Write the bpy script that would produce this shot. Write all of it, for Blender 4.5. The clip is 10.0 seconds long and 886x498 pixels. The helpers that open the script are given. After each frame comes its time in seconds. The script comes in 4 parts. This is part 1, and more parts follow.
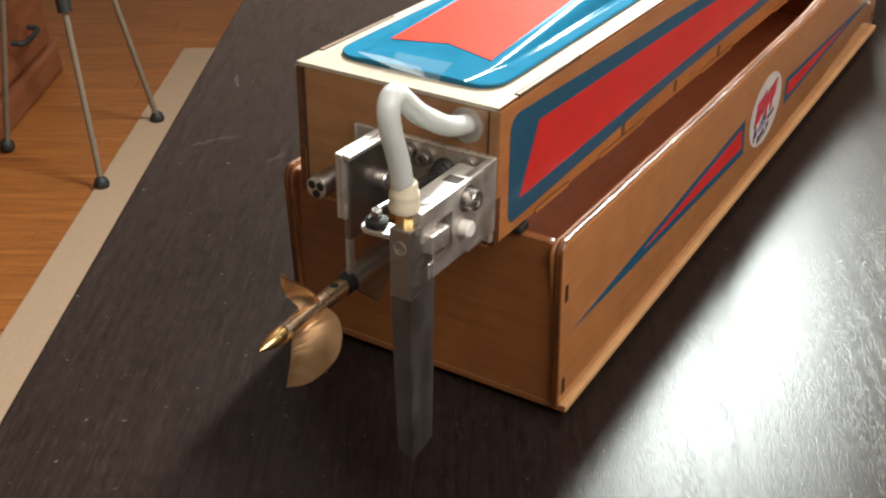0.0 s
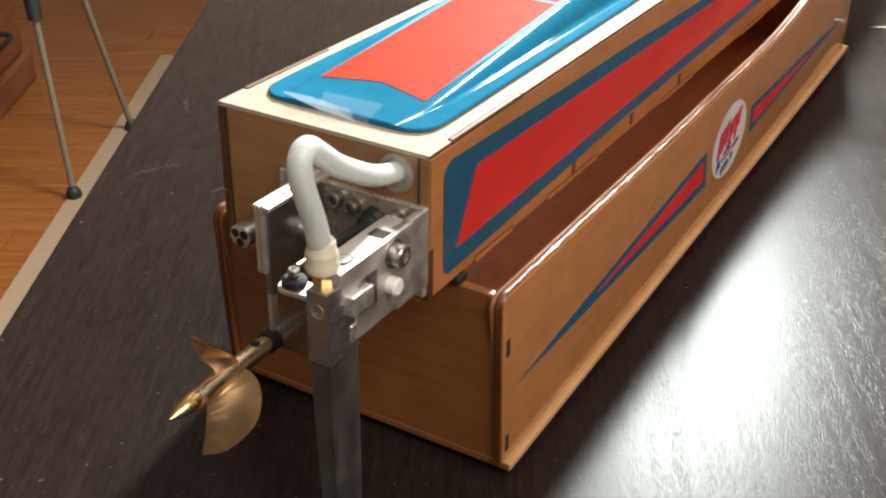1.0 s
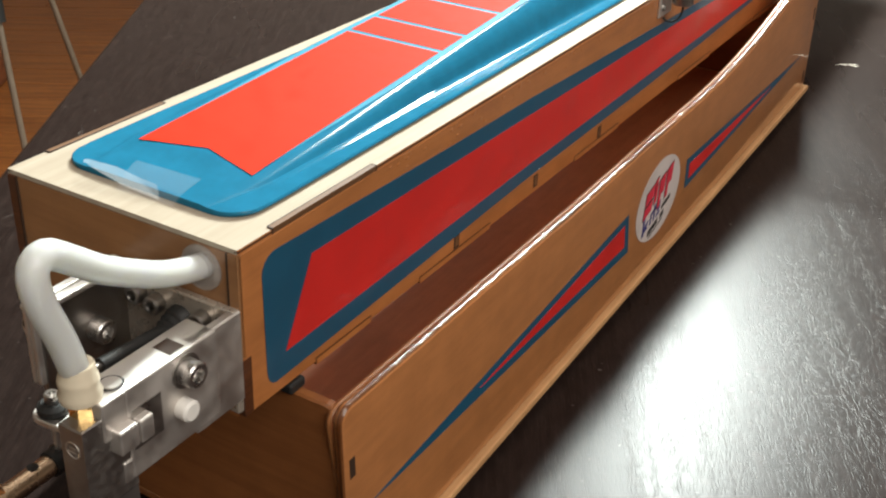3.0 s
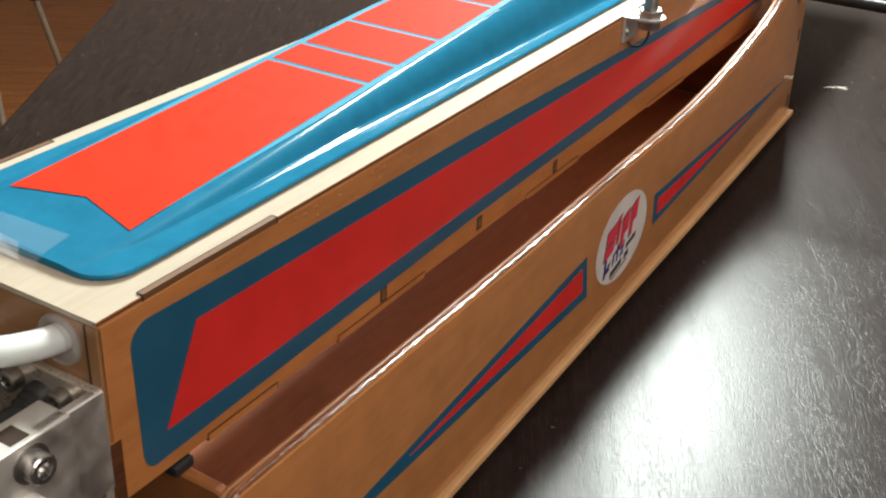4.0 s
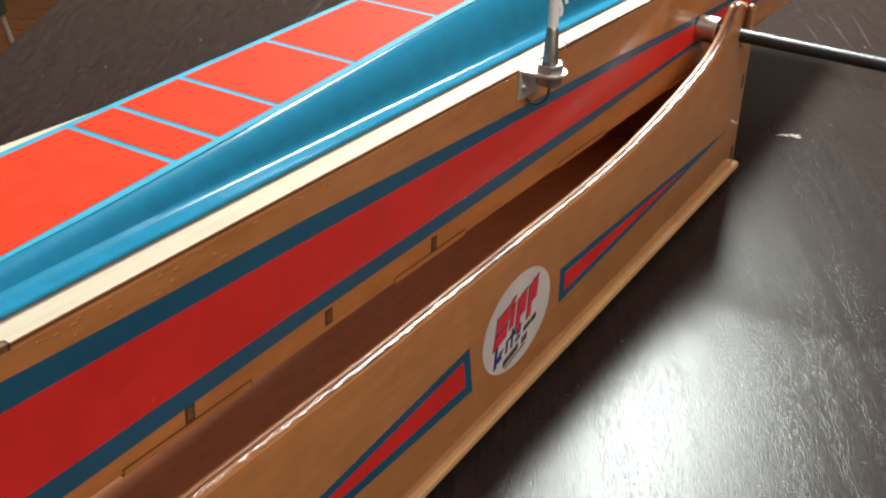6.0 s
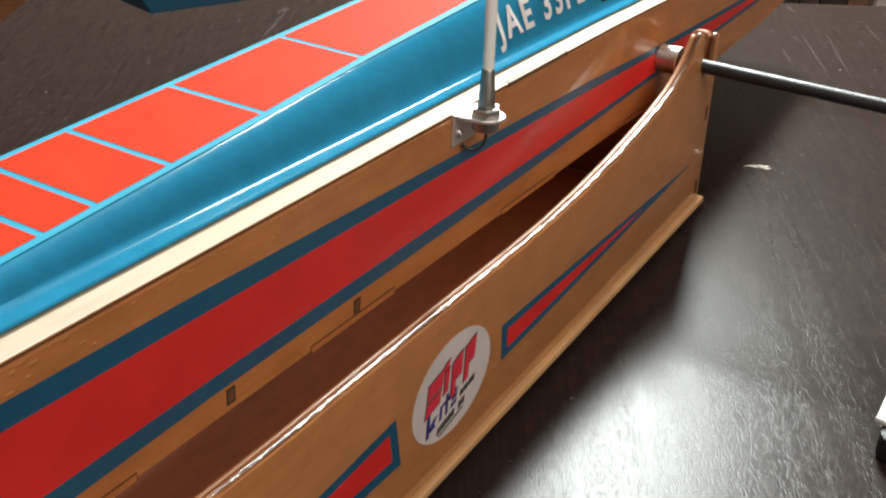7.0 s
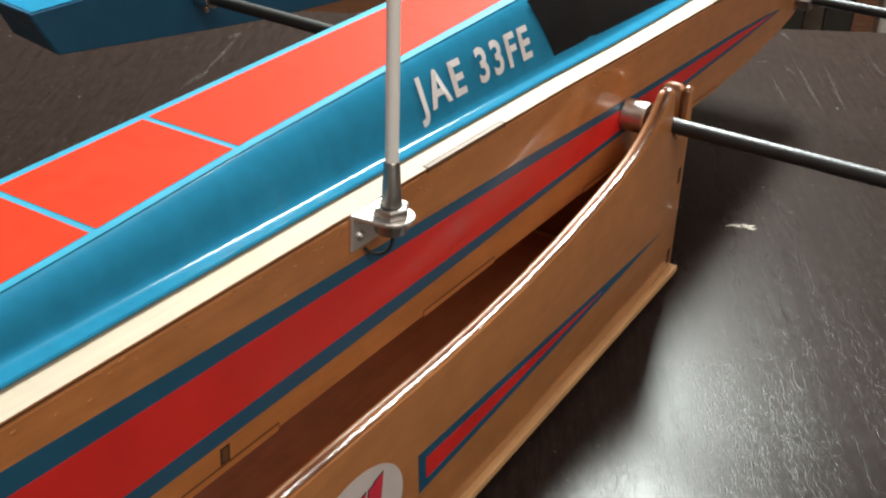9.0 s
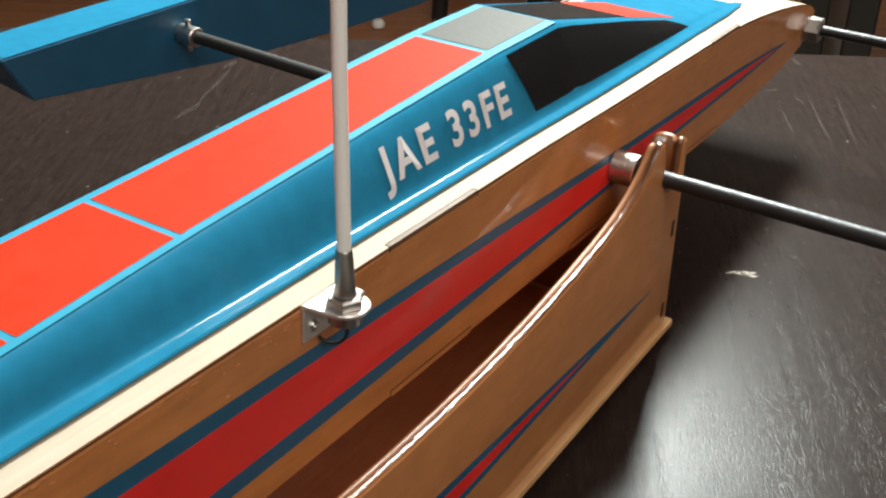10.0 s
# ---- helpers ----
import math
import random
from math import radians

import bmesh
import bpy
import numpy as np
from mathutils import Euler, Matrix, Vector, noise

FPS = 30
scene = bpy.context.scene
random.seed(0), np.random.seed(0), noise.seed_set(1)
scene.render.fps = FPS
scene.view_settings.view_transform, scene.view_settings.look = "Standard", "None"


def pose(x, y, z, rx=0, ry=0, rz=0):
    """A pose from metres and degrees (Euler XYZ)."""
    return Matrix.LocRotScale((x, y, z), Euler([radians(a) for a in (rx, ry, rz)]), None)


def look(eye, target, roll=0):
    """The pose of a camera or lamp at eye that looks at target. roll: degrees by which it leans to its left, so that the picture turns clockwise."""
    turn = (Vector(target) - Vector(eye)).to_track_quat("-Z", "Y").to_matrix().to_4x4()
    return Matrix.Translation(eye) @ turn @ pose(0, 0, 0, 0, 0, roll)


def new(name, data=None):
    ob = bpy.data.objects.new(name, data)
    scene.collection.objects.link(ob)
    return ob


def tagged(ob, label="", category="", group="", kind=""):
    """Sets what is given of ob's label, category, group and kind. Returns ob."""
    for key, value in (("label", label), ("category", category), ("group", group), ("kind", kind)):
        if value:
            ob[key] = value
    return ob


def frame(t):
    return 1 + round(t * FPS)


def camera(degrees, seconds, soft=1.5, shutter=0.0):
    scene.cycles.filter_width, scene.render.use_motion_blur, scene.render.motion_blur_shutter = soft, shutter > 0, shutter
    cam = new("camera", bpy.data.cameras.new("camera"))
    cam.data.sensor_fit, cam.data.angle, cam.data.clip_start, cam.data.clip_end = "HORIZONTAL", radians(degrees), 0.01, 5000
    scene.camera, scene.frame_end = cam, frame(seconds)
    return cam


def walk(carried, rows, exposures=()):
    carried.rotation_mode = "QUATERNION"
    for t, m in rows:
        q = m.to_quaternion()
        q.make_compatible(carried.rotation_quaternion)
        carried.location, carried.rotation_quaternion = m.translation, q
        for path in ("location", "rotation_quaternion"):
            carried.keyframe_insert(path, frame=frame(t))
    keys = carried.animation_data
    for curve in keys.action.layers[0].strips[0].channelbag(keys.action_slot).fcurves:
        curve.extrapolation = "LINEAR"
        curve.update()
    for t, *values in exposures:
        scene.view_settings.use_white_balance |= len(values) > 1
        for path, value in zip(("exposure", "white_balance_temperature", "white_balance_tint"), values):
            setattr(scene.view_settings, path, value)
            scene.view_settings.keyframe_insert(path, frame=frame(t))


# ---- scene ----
cam = camera(42.81, 10.0, soft=2.2)
PATH = [
    (0, (0.2004, -0.2819, 0.2773), (0.0164, 0.0064, 0.0699), -1.49),
    (0.5, (0.1985, -0.2650, 0.2786), (0.0166, 0.0246, 0.0711), -1.23),
    (1, (0.1998, -0.2473, 0.2781), (0.0196, 0.0438, 0.0712), -1.15),
    (1.5, (0.2011, -0.2263, 0.2797), (0.0227, 0.0658, 0.0729), -0.52),
    (2, (0.2018, -0.2109, 0.2760), (0.0233, 0.0819, 0.0700), -0.17),
    (2.5, (0.2029, -0.1908, 0.2740), (0.0230, 0.1017, 0.0687), -0.11),
    (3, (0.2040, -0.1687, 0.2704), (0.0247, 0.1237, 0.0645), 0.23),
    (4.5, (0.2041, -0.1033, 0.2610), (0.0216, 0.1898, 0.0591), 0.46),
    (5, (0.2078, -0.0856, 0.2594), (0.0255, 0.2081, 0.0581), 0.71),
    (6.5, (0.2098, -0.0292, 0.2567), (0.0285, 0.2669, 0.0582), 1.31),
    (7, (0.2075, -0.0090, 0.2576), (0.0284, 0.2887, 0.0594), 1.35),
    (7.5, (0.2031, 0.0072, 0.2581), (0.0241, 0.3048, 0.0596), 1.44),
    (8, (0.2029, 0.0259, 0.2587), (0.0186, 0.3202, 0.0603), 0.96),
    (8.5, (0.1995, 0.0444, 0.2586), (0.0127, 0.3369, 0.0597), 0.95),
    (9, (0.1947, 0.0673, 0.2581), (0.0140, 0.3626, 0.0578), 1.51),
    (9.5, (0.1918, 0.0823, 0.2640), (0.0086, 0.3753, 0.0627), 1.17),
    (10, (0.1939, 0.0993, 0.2692), (0.0060, 0.3896, 0.0681), 0.76),

]
walk(cam, [(t, look(eye, target, roll)) for t, eye, target, roll in PATH], [(0.0, 0.69), (2.5, 0.46), (4.5, 0.30), (7.5, 0.28), (10.0, 0.12)])

# ---- world and light ----
FLOOR = -0.75                      # the table top is at z = 0
TURNED = 29.55                      # the table and the room stand at this angle to the boat stand
world = bpy.data.worlds.new("world")
scene.world = world
world.use_nodes = True
world.node_tree.nodes["Background"].inputs[0].default_value = (0.02, 0.017, 0.014, 1)
world.node_tree.nodes["Background"].inputs[1].default_value = 1.0


def area_lamp(name, place, target, size, power, colour, length=0.0):
    data = bpy.data.lights.new(name, "AREA")
    data.shape, data.size, data.energy, data.color = "RECTANGLE" if length else "DISK", size, power, colour
    if length:
        data.size_y = length
    ob = new(name, data)
    ob.matrix_world = look(place, target)
    return ob


PENDANT = (-0.23, 1.20, 0.90)       # middle of a narrow pendant over the table's far half, tilted towards the boat's stern
PENDANT_POSE = pose(*PENDANT, -40, 0, 7)
PENDANT_LONG, PENDANT_WIDE = 0.42, 0.15
FILL_LAMP = (1.22, -0.32, 1.26)
LAMP_AIM = (0.0, 0.3, 0.0)
strip = area_lamp("pendant_light", PENDANT, (-0.23, 1.20, 0.0), PENDANT_WIDE, 47, (0.90, 0.98, 0.93), PENDANT_LONG)
strip.matrix_world = PENDANT_POSE
# added upward fill: brightens the ceiling to lift shadows and table reflections
up_fill = area_lamp("pendant_up_fill", PENDANT, (-0.23, 1.20, 1.7), PENDANT_WIDE * 0.8, 26, (1.0, 0.97, 0.92), PENDANT_LONG * 0.9)
up_fill.matrix_world = PENDANT_POSE @ pose(0, 0, 0.056, 180)
# unseen fill from the right, added to brighten hull sides and stand interior
area_lamp("fill_light", FILL_LAMP, LAMP_AIM, 1.3, 18.5, (1.0, 0.93, 0.85))


# ---- materials ----
def material(name, colour, rough=0.5, metal=0.0, coat=0.0, coat_rough=0.1):
    m = bpy.data.materials.new(name)
    m.use_nodes = True
    b = m.node_tree.nodes["Principled BSDF"]
    b.inputs["Base Color"].default_value = (*colour, 1)
    b.inputs["Roughness"].default_value = rough
    b.inputs["Metallic"].default_value = metal
    b.inputs["Coat Weight"].default_value = coat
    b.inputs["Coat Roughness"].default_value = coat_rough
    return m, m.node_tree, b


def node(tree, kind, **values):
    n = tree.nodes.new(kind)
    for key, value in values.items():
        n.inputs[key].default_value = value
    return n


def grain_noise(tree, stretch, scale, detail=6.0, rough=0.6, vary=False):
    """Noise stretched along one axis of the thing; vary: shifted from object to object."""
    coord = tree.nodes.new("ShaderNodeTexCoord")
    mapping = node(tree, "ShaderNodeMapping", Scale=stretch)
    tree.links.new(coord.outputs["Object"], mapping.inputs["Vector"])
    if vary:
        info = tree.nodes.new("ShaderNodeObjectInfo")
        times = tree.nodes.new("ShaderNodeMath")
        times.operation = "MULTIPLY"
        times.inputs[1].default_value = 50
        tree.links.new(info.outputs["Random"], times.inputs[0])
        tree.links.new(times.outputs[0], mapping.inputs["Location"])
    n = node(tree, "ShaderNodeTexNoise", Scale=scale, Detail=detail, Roughness=rough)
    tree.links.new(mapping.outputs[0], n.inputs["Vector"])
    return n


def ramp(tree, source, stops):
    r = tree.nodes.new("ShaderNodeValToRGB")
    while len(r.color_ramp.elements) < len(stops):
        r.color_ramp.elements.new(0.5)
    for e, (at, c) in zip(r.color_ramp.elements, stops):
        e.position, e.color = at, (*c, 1) if len(c) == 3 else c
    tree.links.new(source, r.inputs[0])
    return r


def bump(tree, source, b, strength, distance):
    n = node(tree, "ShaderNodeBump", Strength=strength, Distance=distance)
    tree.links.new(source, n.inputs["Height"])
    tree.links.new(n.outputs[0], b.inputs["Normal"])
    return n


def mixed(tree, factor, a, c, kind="MIX"):
    n = tree.nodes.new("ShaderNodeMix")
    n.data_type, n.blend_type = "RGBA", kind
    for value, slot in ((factor, 0), (a, 6), (c, 7)):
        if isinstance(value, (int, float)):
            n.inputs[slot].default_value = value
        elif isinstance(value, tuple):
            n.inputs[slot].default_value = (*value, 1)
        else:
            tree.links.new(value, n.inputs[slot])
    return n.outputs[2]


def wood(name, dark, light, stretch, scale, rough, coat=0.0, coat_rough=0.08, bumpy=0.0002, vary=False, blotch=0.55):
    m, tree, b = material(name, light, rough, coat=coat, coat_rough=coat_rough)
    fine = grain_noise(tree, stretch, scale, 8.0, 0.65, vary)
    broad = grain_noise(tree, (1, 1, 1), 70.0, 5.0, 0.6, vary)
    colours = ramp(tree, fine.outputs[0], [(0.3, dark), (0.68, light)])
    cloud = ramp(tree, broad.outputs[0], [(0.3, (0.72, 0.70, 0.68)), (0.75, (1.1, 1.1, 1.1))])
    tree.links.new(mixed(tree, blotch, colours.outputs[0], cloud.outputs[0], "MULTIPLY"), b.inputs["Base Color"])
    bump(tree, fine.outputs[0], b, 0.5, bumpy)
    if coat > 0.5:
        # brush marks and runs in the thick varnish
        runs = grain_noise(tree, (140, 30, 90), 1.0, 3.0, 0.55)
        uneven = node(tree, "ShaderNodeBump", Strength=0.5, Distance=0.00035)
        tree.links.new(runs.outputs[0], uneven.inputs["Height"])
        tree.links.new(uneven.outputs[0], b.inputs["Coat Normal"])
    return m


def paint(name, colour, rough, coat=0.0, coat_rough=0.05, wave=0.0, scale=60.0, shine=0.5):
    m, tree, b = material(name, colour, rough, coat=coat, coat_rough=coat_rough)
    b.inputs["Specular IOR Level"].default_value = shine
    n = grain_noise(tree, (1, 1, 1), scale, 4.0, 0.55)
    shade = ramp(tree, n.outputs[0], [(0.3, tuple(0.90 * c for c in colour)), (0.7, tuple(min(1, 1.06 * c) for c in colour))])
    tree.links.new(shade.outputs[0], b.inputs["Base Color"])
    gloss = ramp(tree, n.outputs[0], [(0.25, (rough * 0.85,) * 3), (0.75, (min(1, rough * 1.2),) * 3)])
    tree.links.new(gloss.outputs[0], b.inputs["Roughness"])
    if wave:
        bump(tree, n.outputs[0], b, 0.4, wave)
    return m


def metal(name, colour, rough, brushed=(1, 1, 1), scale=300.0, depth=0.00003):
    m, tree, b = material(name, colour, rough, 1.0)
    n = grain_noise(tree, brushed, scale, 3.0, 0.6)
    gloss = ramp(tree, n.outputs[0], [(0.25, (rough * 0.7,) * 3), (0.8, (min(1, rough * 1.5),) * 3)])
    tree.links.new(gloss.outputs[0], b.inputs["Roughness"])
    bump(tree, n.outputs[0], b, 0.3, depth)
    return m


BIRCH = wood("birch_plywood", (0.38, 0.315, 0.24), (0.46, 0.40, 0.32), (260, 9, 260), 1.0, 0.5, bumpy=0.0001, blotch=0.2)
BIRCH.node_tree.nodes["Principled BSDF"].inputs["Specular IOR Level"].default_value = 0.1
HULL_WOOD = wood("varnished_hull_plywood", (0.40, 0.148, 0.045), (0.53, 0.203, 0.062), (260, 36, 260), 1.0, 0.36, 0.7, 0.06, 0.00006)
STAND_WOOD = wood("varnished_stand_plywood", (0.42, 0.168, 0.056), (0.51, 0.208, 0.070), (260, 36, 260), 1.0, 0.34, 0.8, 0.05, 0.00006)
# end panels toned darker and redder than the side panels
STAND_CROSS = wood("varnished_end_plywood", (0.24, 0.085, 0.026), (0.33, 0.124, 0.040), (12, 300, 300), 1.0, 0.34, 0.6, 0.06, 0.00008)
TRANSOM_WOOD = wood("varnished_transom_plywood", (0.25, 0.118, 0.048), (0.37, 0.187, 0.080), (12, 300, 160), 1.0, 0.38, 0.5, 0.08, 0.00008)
INNER = wood("reddish_inner_plywood", (0.40, 0.130, 0.050), (0.51, 0.178, 0.073), (260, 36, 260), 1.0, 0.5, 0.08, 0.2)
TAB_WOOD = wood("brown_tab_plywood", (0.10, 0.045, 0.018), (0.17, 0.080, 0.032), (300, 12, 300), 1.0, 0.55)
STAND_MATT = wood("raw_base_plywood", (0.48, 0.255, 0.11), (0.62, 0.355, 0.165), (300, 12, 300), 1.0, 0.6)
STAINED = wood("stained_plywood_edge", (0.055, 0.018, 0.007), (0.11, 0.037, 0.014), (40, 40, 900), 1.0, 0.4, 0.3, 0.1, 0.0001)


RUNS = wood("gathered_varnish", (0.40, 0.148, 0.045), (0.50, 0.19, 0.058), (260, 36, 260), 1.0, 0.3, 0.5, 0.03, 0.0)


def lacquered_rim():
    """Sawn plywood edge under thick, uneven lacquer: plies as streaks along the panel."""
    m, tree, b = material("lacquered_plywood_rim", (0.2, 0.08, 0.03), 0.3, coat=0.95, coat_rough=0.04)
    b.inputs["Specular IOR Level"].default_value = 0.2
    plies = grain_noise(tree, (2600, 14, 14), 1.0, 3.0, 0.5)
    lumps = grain_noise(tree, (600, 220, 220), 1.0, 4.0, 0.6)
    tint = ramp(tree, plies.outputs[0], [(0.32, (0.03, 0.009, 0.003)), (0.5, (0.12, 0.038, 0.011)), (0.7, (0.34, 0.13, 0.038))])
    tree.links.new(tint.outputs[0], b.inputs["Base Color"])
    uneven = bump(tree, lumps.outputs[0], b, 0.9, 0.0006)
    tree.links.new(uneven.outputs[0], b.inputs["Coat Normal"])
    return m


RIM = lacquered_rim()
INNER_RIM = wood("inner_ply_edge", (0.16, 0.055, 0.018), (0.42, 0.17, 0.056), (2200, 14, 14), 1.0, 0.45, 0.15, 0.15)
BURNT, _, _ = material("laser_burnt_edge", (0.035, 0.016, 0.008), 0.7)
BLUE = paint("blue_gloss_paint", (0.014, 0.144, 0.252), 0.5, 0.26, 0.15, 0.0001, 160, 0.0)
BLUE_DECAL = paint("blue_decal_film", (0.008, 0.078, 0.145), 0.45, 0.2, 0.14)
# the cowl's own blue made paler, overhead light put into the colour
LIT_BLUE = paint("top_lit_blue", (0.025, 0.25, 0.385), 0.5, 0.2, 0.06, 0.0, 60, 0.2)
RED = paint("red_gloss_paint", (0.57, 0.030, 0.010), 0.55, 0.12, 0.15, 0.0001, 140, 0.05)
RED_DECAL = paint("red_decal_film", (0.62, 0.020, 0.017), 0.45, 0.2, 0.14)
# the blue paint darkened: shade on the sponson's sides put into the colour
SPONSON_SHADE_BLUE = paint("shaded_blue_sponson", (0.005, 0.066, 0.132), 0.45, 0.15, 0.2)
GLAZING = paint("black_window_film", (0.008, 0.008, 0.009), 0.2, 0.06, 0.05, 0.0, 60, 0.06)
GREY = paint("silver_grey_film", (0.052, 0.051, 0.045), 0.5, 0.1, 0.1, 0.0, 500, 0.2)
BADGE_WHITE = paint("dull_white_badge", (0.56, 0.50, 0.48), 0.5, 0.0, 0.05, 0.0, 60, 0.2)
LETTER_WHITE = paint("greyish_white_vinyl", (0.60, 0.56, 0.56), 0.5)
INK_BLUE, _, _ = material("blue_ink", (0.03, 0.03, 0.16), 0.5)
INK_BLACK, _, _ = material("black_ink", (0.02, 0.02, 0.02), 0.5)
INK_RED, _, _ = material("red_ink", (0.62, 0.03, 0.06), 0.5)
ALUMINIUM = metal("machined_aluminium", (0.72, 0.69, 0.66), 0.5, (1, 1, 1), 90, 0.0)
BLADE = metal("brushed_rudder_aluminium", (0.33, 0.31, 0.30), 0.42, (1, 1, 0.4), 90, 0.0)
HEAD_METAL = metal("milled_rudder_head", (0.42, 0.40, 0.385), 0.4, (1, 1, 1), 400, 0.0)
SATIN = metal("satin_dark_aluminium", (0.36, 0.34, 0.32), 0.35)
STEEL = metal("stainless_steel", (0.58, 0.56, 0.54), 0.3)
DARK_STEEL = metal("dull_steel", (0.38, 0.36, 0.34), 0.35)
# brownish base and lowered metallic stand in for reflected wood
PLATE = metal("smooth_transom_plate", (0.52, 0.46, 0.39), 0.28)
PLATE.node_tree.nodes["Principled BSDF"].inputs["Metallic"].default_value = 0.6
CHROME = metal("polished_boom_tube", (0.07, 0.07, 0.073), 0.48)
BRASS = metal("polished_brass", (0.86, 0.60, 0.26), 0.18)
BRONZE_SHAFT = metal("bronze_drive_dog", (0.62, 0.46, 0.32), 0.24, (1, 1, 1), 200, 0.0)
BRONZE = metal("bronze_propeller", (0.40, 0.25, 0.135), 0.42, (1, 1, 1), 120, 0.000002)
RUBBER, _, _ = material("black_rubber", (0.012, 0.012, 0.012), 0.6)
NYLON, _, _ = material("white_nylon", (0.80, 0.78, 0.74), 0.45)
AMBER, _, _ = material("yellowed_silicone_sleeve", (0.68, 0.60, 0.46), 0.4)

SILICONE, _, _b = material("milky_silicone_tube", (0.86, 0.89, 0.88), 0.28)
_b.inputs["Transmission Weight"].default_value = 0.42
_b.inputs["Subsurface Weight"].default_value = 0.7
_b.inputs["Subsurface Radius"].default_value = (0.004, 0.004, 0.0035)
_b.inputs["Subsurface Scale"].default_value = 1.0
TAPE, _, _b = material("clear_tape", (0.80, 0.86, 0.90), 0.15)
_b.inputs["Alpha"].default_value = 0.07
LIFTED, _, _b = material("milky_tape", (0.80, 0.84, 0.86), 0.2)
_b.inputs["Alpha"].default_value = 0.2
CLEAR, _, _b = material("clear_plastic", (0.60, 0.60, 0.58), 0.15)
_b.inputs["Alpha"].default_value = 0.28


def table_material():
    m, tree, b = material("espresso_table_veneer", (0.020, 0.014, 0.012), 0.26)
    b.inputs["Specular IOR Level"].default_value = 0.079
    fine = grain_noise(tree, (420, 26, 420), 1.0, 7.0, 0.7)
    pores = grain_noise(tree, (2600, 210, 2600), 1.0, 0.0, 0.6)
    rows = grain_noise(tree, (150, 5, 150), 1.0, 2.0, 0.5)
    ripple = grain_noise(tree, (2400, 130, 2400), 1.0, 2.0, 0.65)
    broad = grain_noise(tree, (14, 3, 14), 1.0, 4.0, 0.6)
    scuff = grain_noise(tree, (60, 14, 60), 1.0, 9.0, 0.75)
    base = ramp(tree, fine.outputs[0], [(0.30, (0.0120, 0.0071, 0.0061)), (0.72, (0.0255, 0.0170, 0.0148))])
    mottle = grain_noise(tree, (1, 0.6, 1), 190.0, 6.0, 0.7)
    cloudy = ramp(tree, mottle.outputs[0], [(0.34, (0.78, 0.77, 0.77)), (0.56, (1.0, 1.0, 1.0)), (0.74, (1.35, 1.32, 1.30))])
    stained = mixed(tree, 1.0, base.outputs[0], cloudy.outputs[0], "MULTIPLY")
    threads = grain_noise(tree, (1500, 90, 1500), 1.0, 3.0, 0.6)
    streaks = ramp(tree, threads.outputs[0], [(0.55, (0, 0, 0)), (0.72, (0.38, 0.38, 0.38))])
    stained = mixed(tree, streaks.outputs[0], stained, (0.053, 0.039, 0.034))
    marks = ramp(tree, scuff.outputs[0], [(0.66, (0, 0, 0)), (0.82, (0.3, 0.3, 0.3))])
    dust = grain_noise(tree, (1, 1, 1), 260.0, 2.0, 0.5)
    specks = ramp(tree, dust.outputs[0], [(0.71, (0, 0, 0)), (0.79, (0.30, 0.30, 0.30))])
    worn = mixed(tree, marks.outputs[0], stained, (0.24, 0.21, 0.19))
    tree.links.new(mixed(tree, specks.outputs[0], worn, (0.34, 0.31, 0.28)), b.inputs["Base Color"])
    gloss = ramp(tree, broad.outputs[0], [(0.3, (0.265,) * 3), (0.75, (0.30,) * 3)])
    tree.links.new(gloss.outputs[0], b.inputs["Roughness"])
    pits = ramp(tree, pores.outputs[0], [(0.28, (0, 0, 0)), (0.52, (1, 1, 1))])
    where = ramp(tree, rows.outputs[0], [(0.36, (0.45,) * 3), (0.62, (1, 1, 1))])
    pitted = mixed(tree, where.outputs[0], (1, 1, 1), pits.outputs[0])
    waves = node(tree, "ShaderNodeBump", Strength=0.3, Distance=0.00002)
    tree.links.new(ripple.outputs[0], waves.inputs["Height"])
    dips = bump(tree, pitted, b, 0.6, 0.00004)
    tree.links.new(waves.outputs[0], dips.inputs["Normal"])
    return m


TABLE = table_material()
CHALK, _t, _b = material("chalky_scuff", (0.40, 0.36, 0.33), 0.8)
_n = grain_noise(_t, (900, 900, 900), 1.0, 4.0, 0.7)
_t.links.new(ramp(_t, _n.outputs[0], [(0.46, (0, 0, 0)), (0.78, (0.22, 0.22, 0.22))]).outputs[0], _b.inputs["Alpha"])
BRIGHT_CHALK, _t, _b = material("thick_beige_scuff", (0.52, 0.46, 0.39), 0.8)
_n = grain_noise(_t, (500, 900, 900), 1.0, 4.0, 0.7)
_t.links.new(ramp(_t, _n.outputs[0], [(0.38, (0.05, 0.05, 0.05)), (0.56, (0.8, 0.8, 0.8))]).outputs[0], _b.inputs["Alpha"])
BLACK_PAINT = paint("black_furniture_paint", (0.012, 0.012, 0.012), 0.5, 0.0, 0.1, 0.0, 30)
PALE = paint("pale_grey_board", (0.25, 0.235, 0.22), 0.8, 0.0, 0.1, 0.0, 12)
WHITE_PLASTIC = paint("white_plastic", (0.78, 0.77, 0.75), 0.35, 0.2, 0.1)
FLOORING = wood("oiled_floorboard", (0.155, 0.046, 0.010), (0.33, 0.115, 0.025), (5, 90, 90), 1.0, 0.42, 0.10, 0.15, 0.0003, True, 0.5)
JOINT, _, _ = material("floor_joint", (0.05, 0.025, 0.012), 0.8)
CABINET = wood("reddish_cabinet_wood", (0.125, 0.034, 0.013), (0.22, 0.072, 0.027), (90, 5, 90), 1.0, 0.45, 0.12, 0.15)
RUG = paint("beige_woven_rug", (0.30, 0.20, 0.13), 0.95, 0.0, 0.1, 0.002, 220)
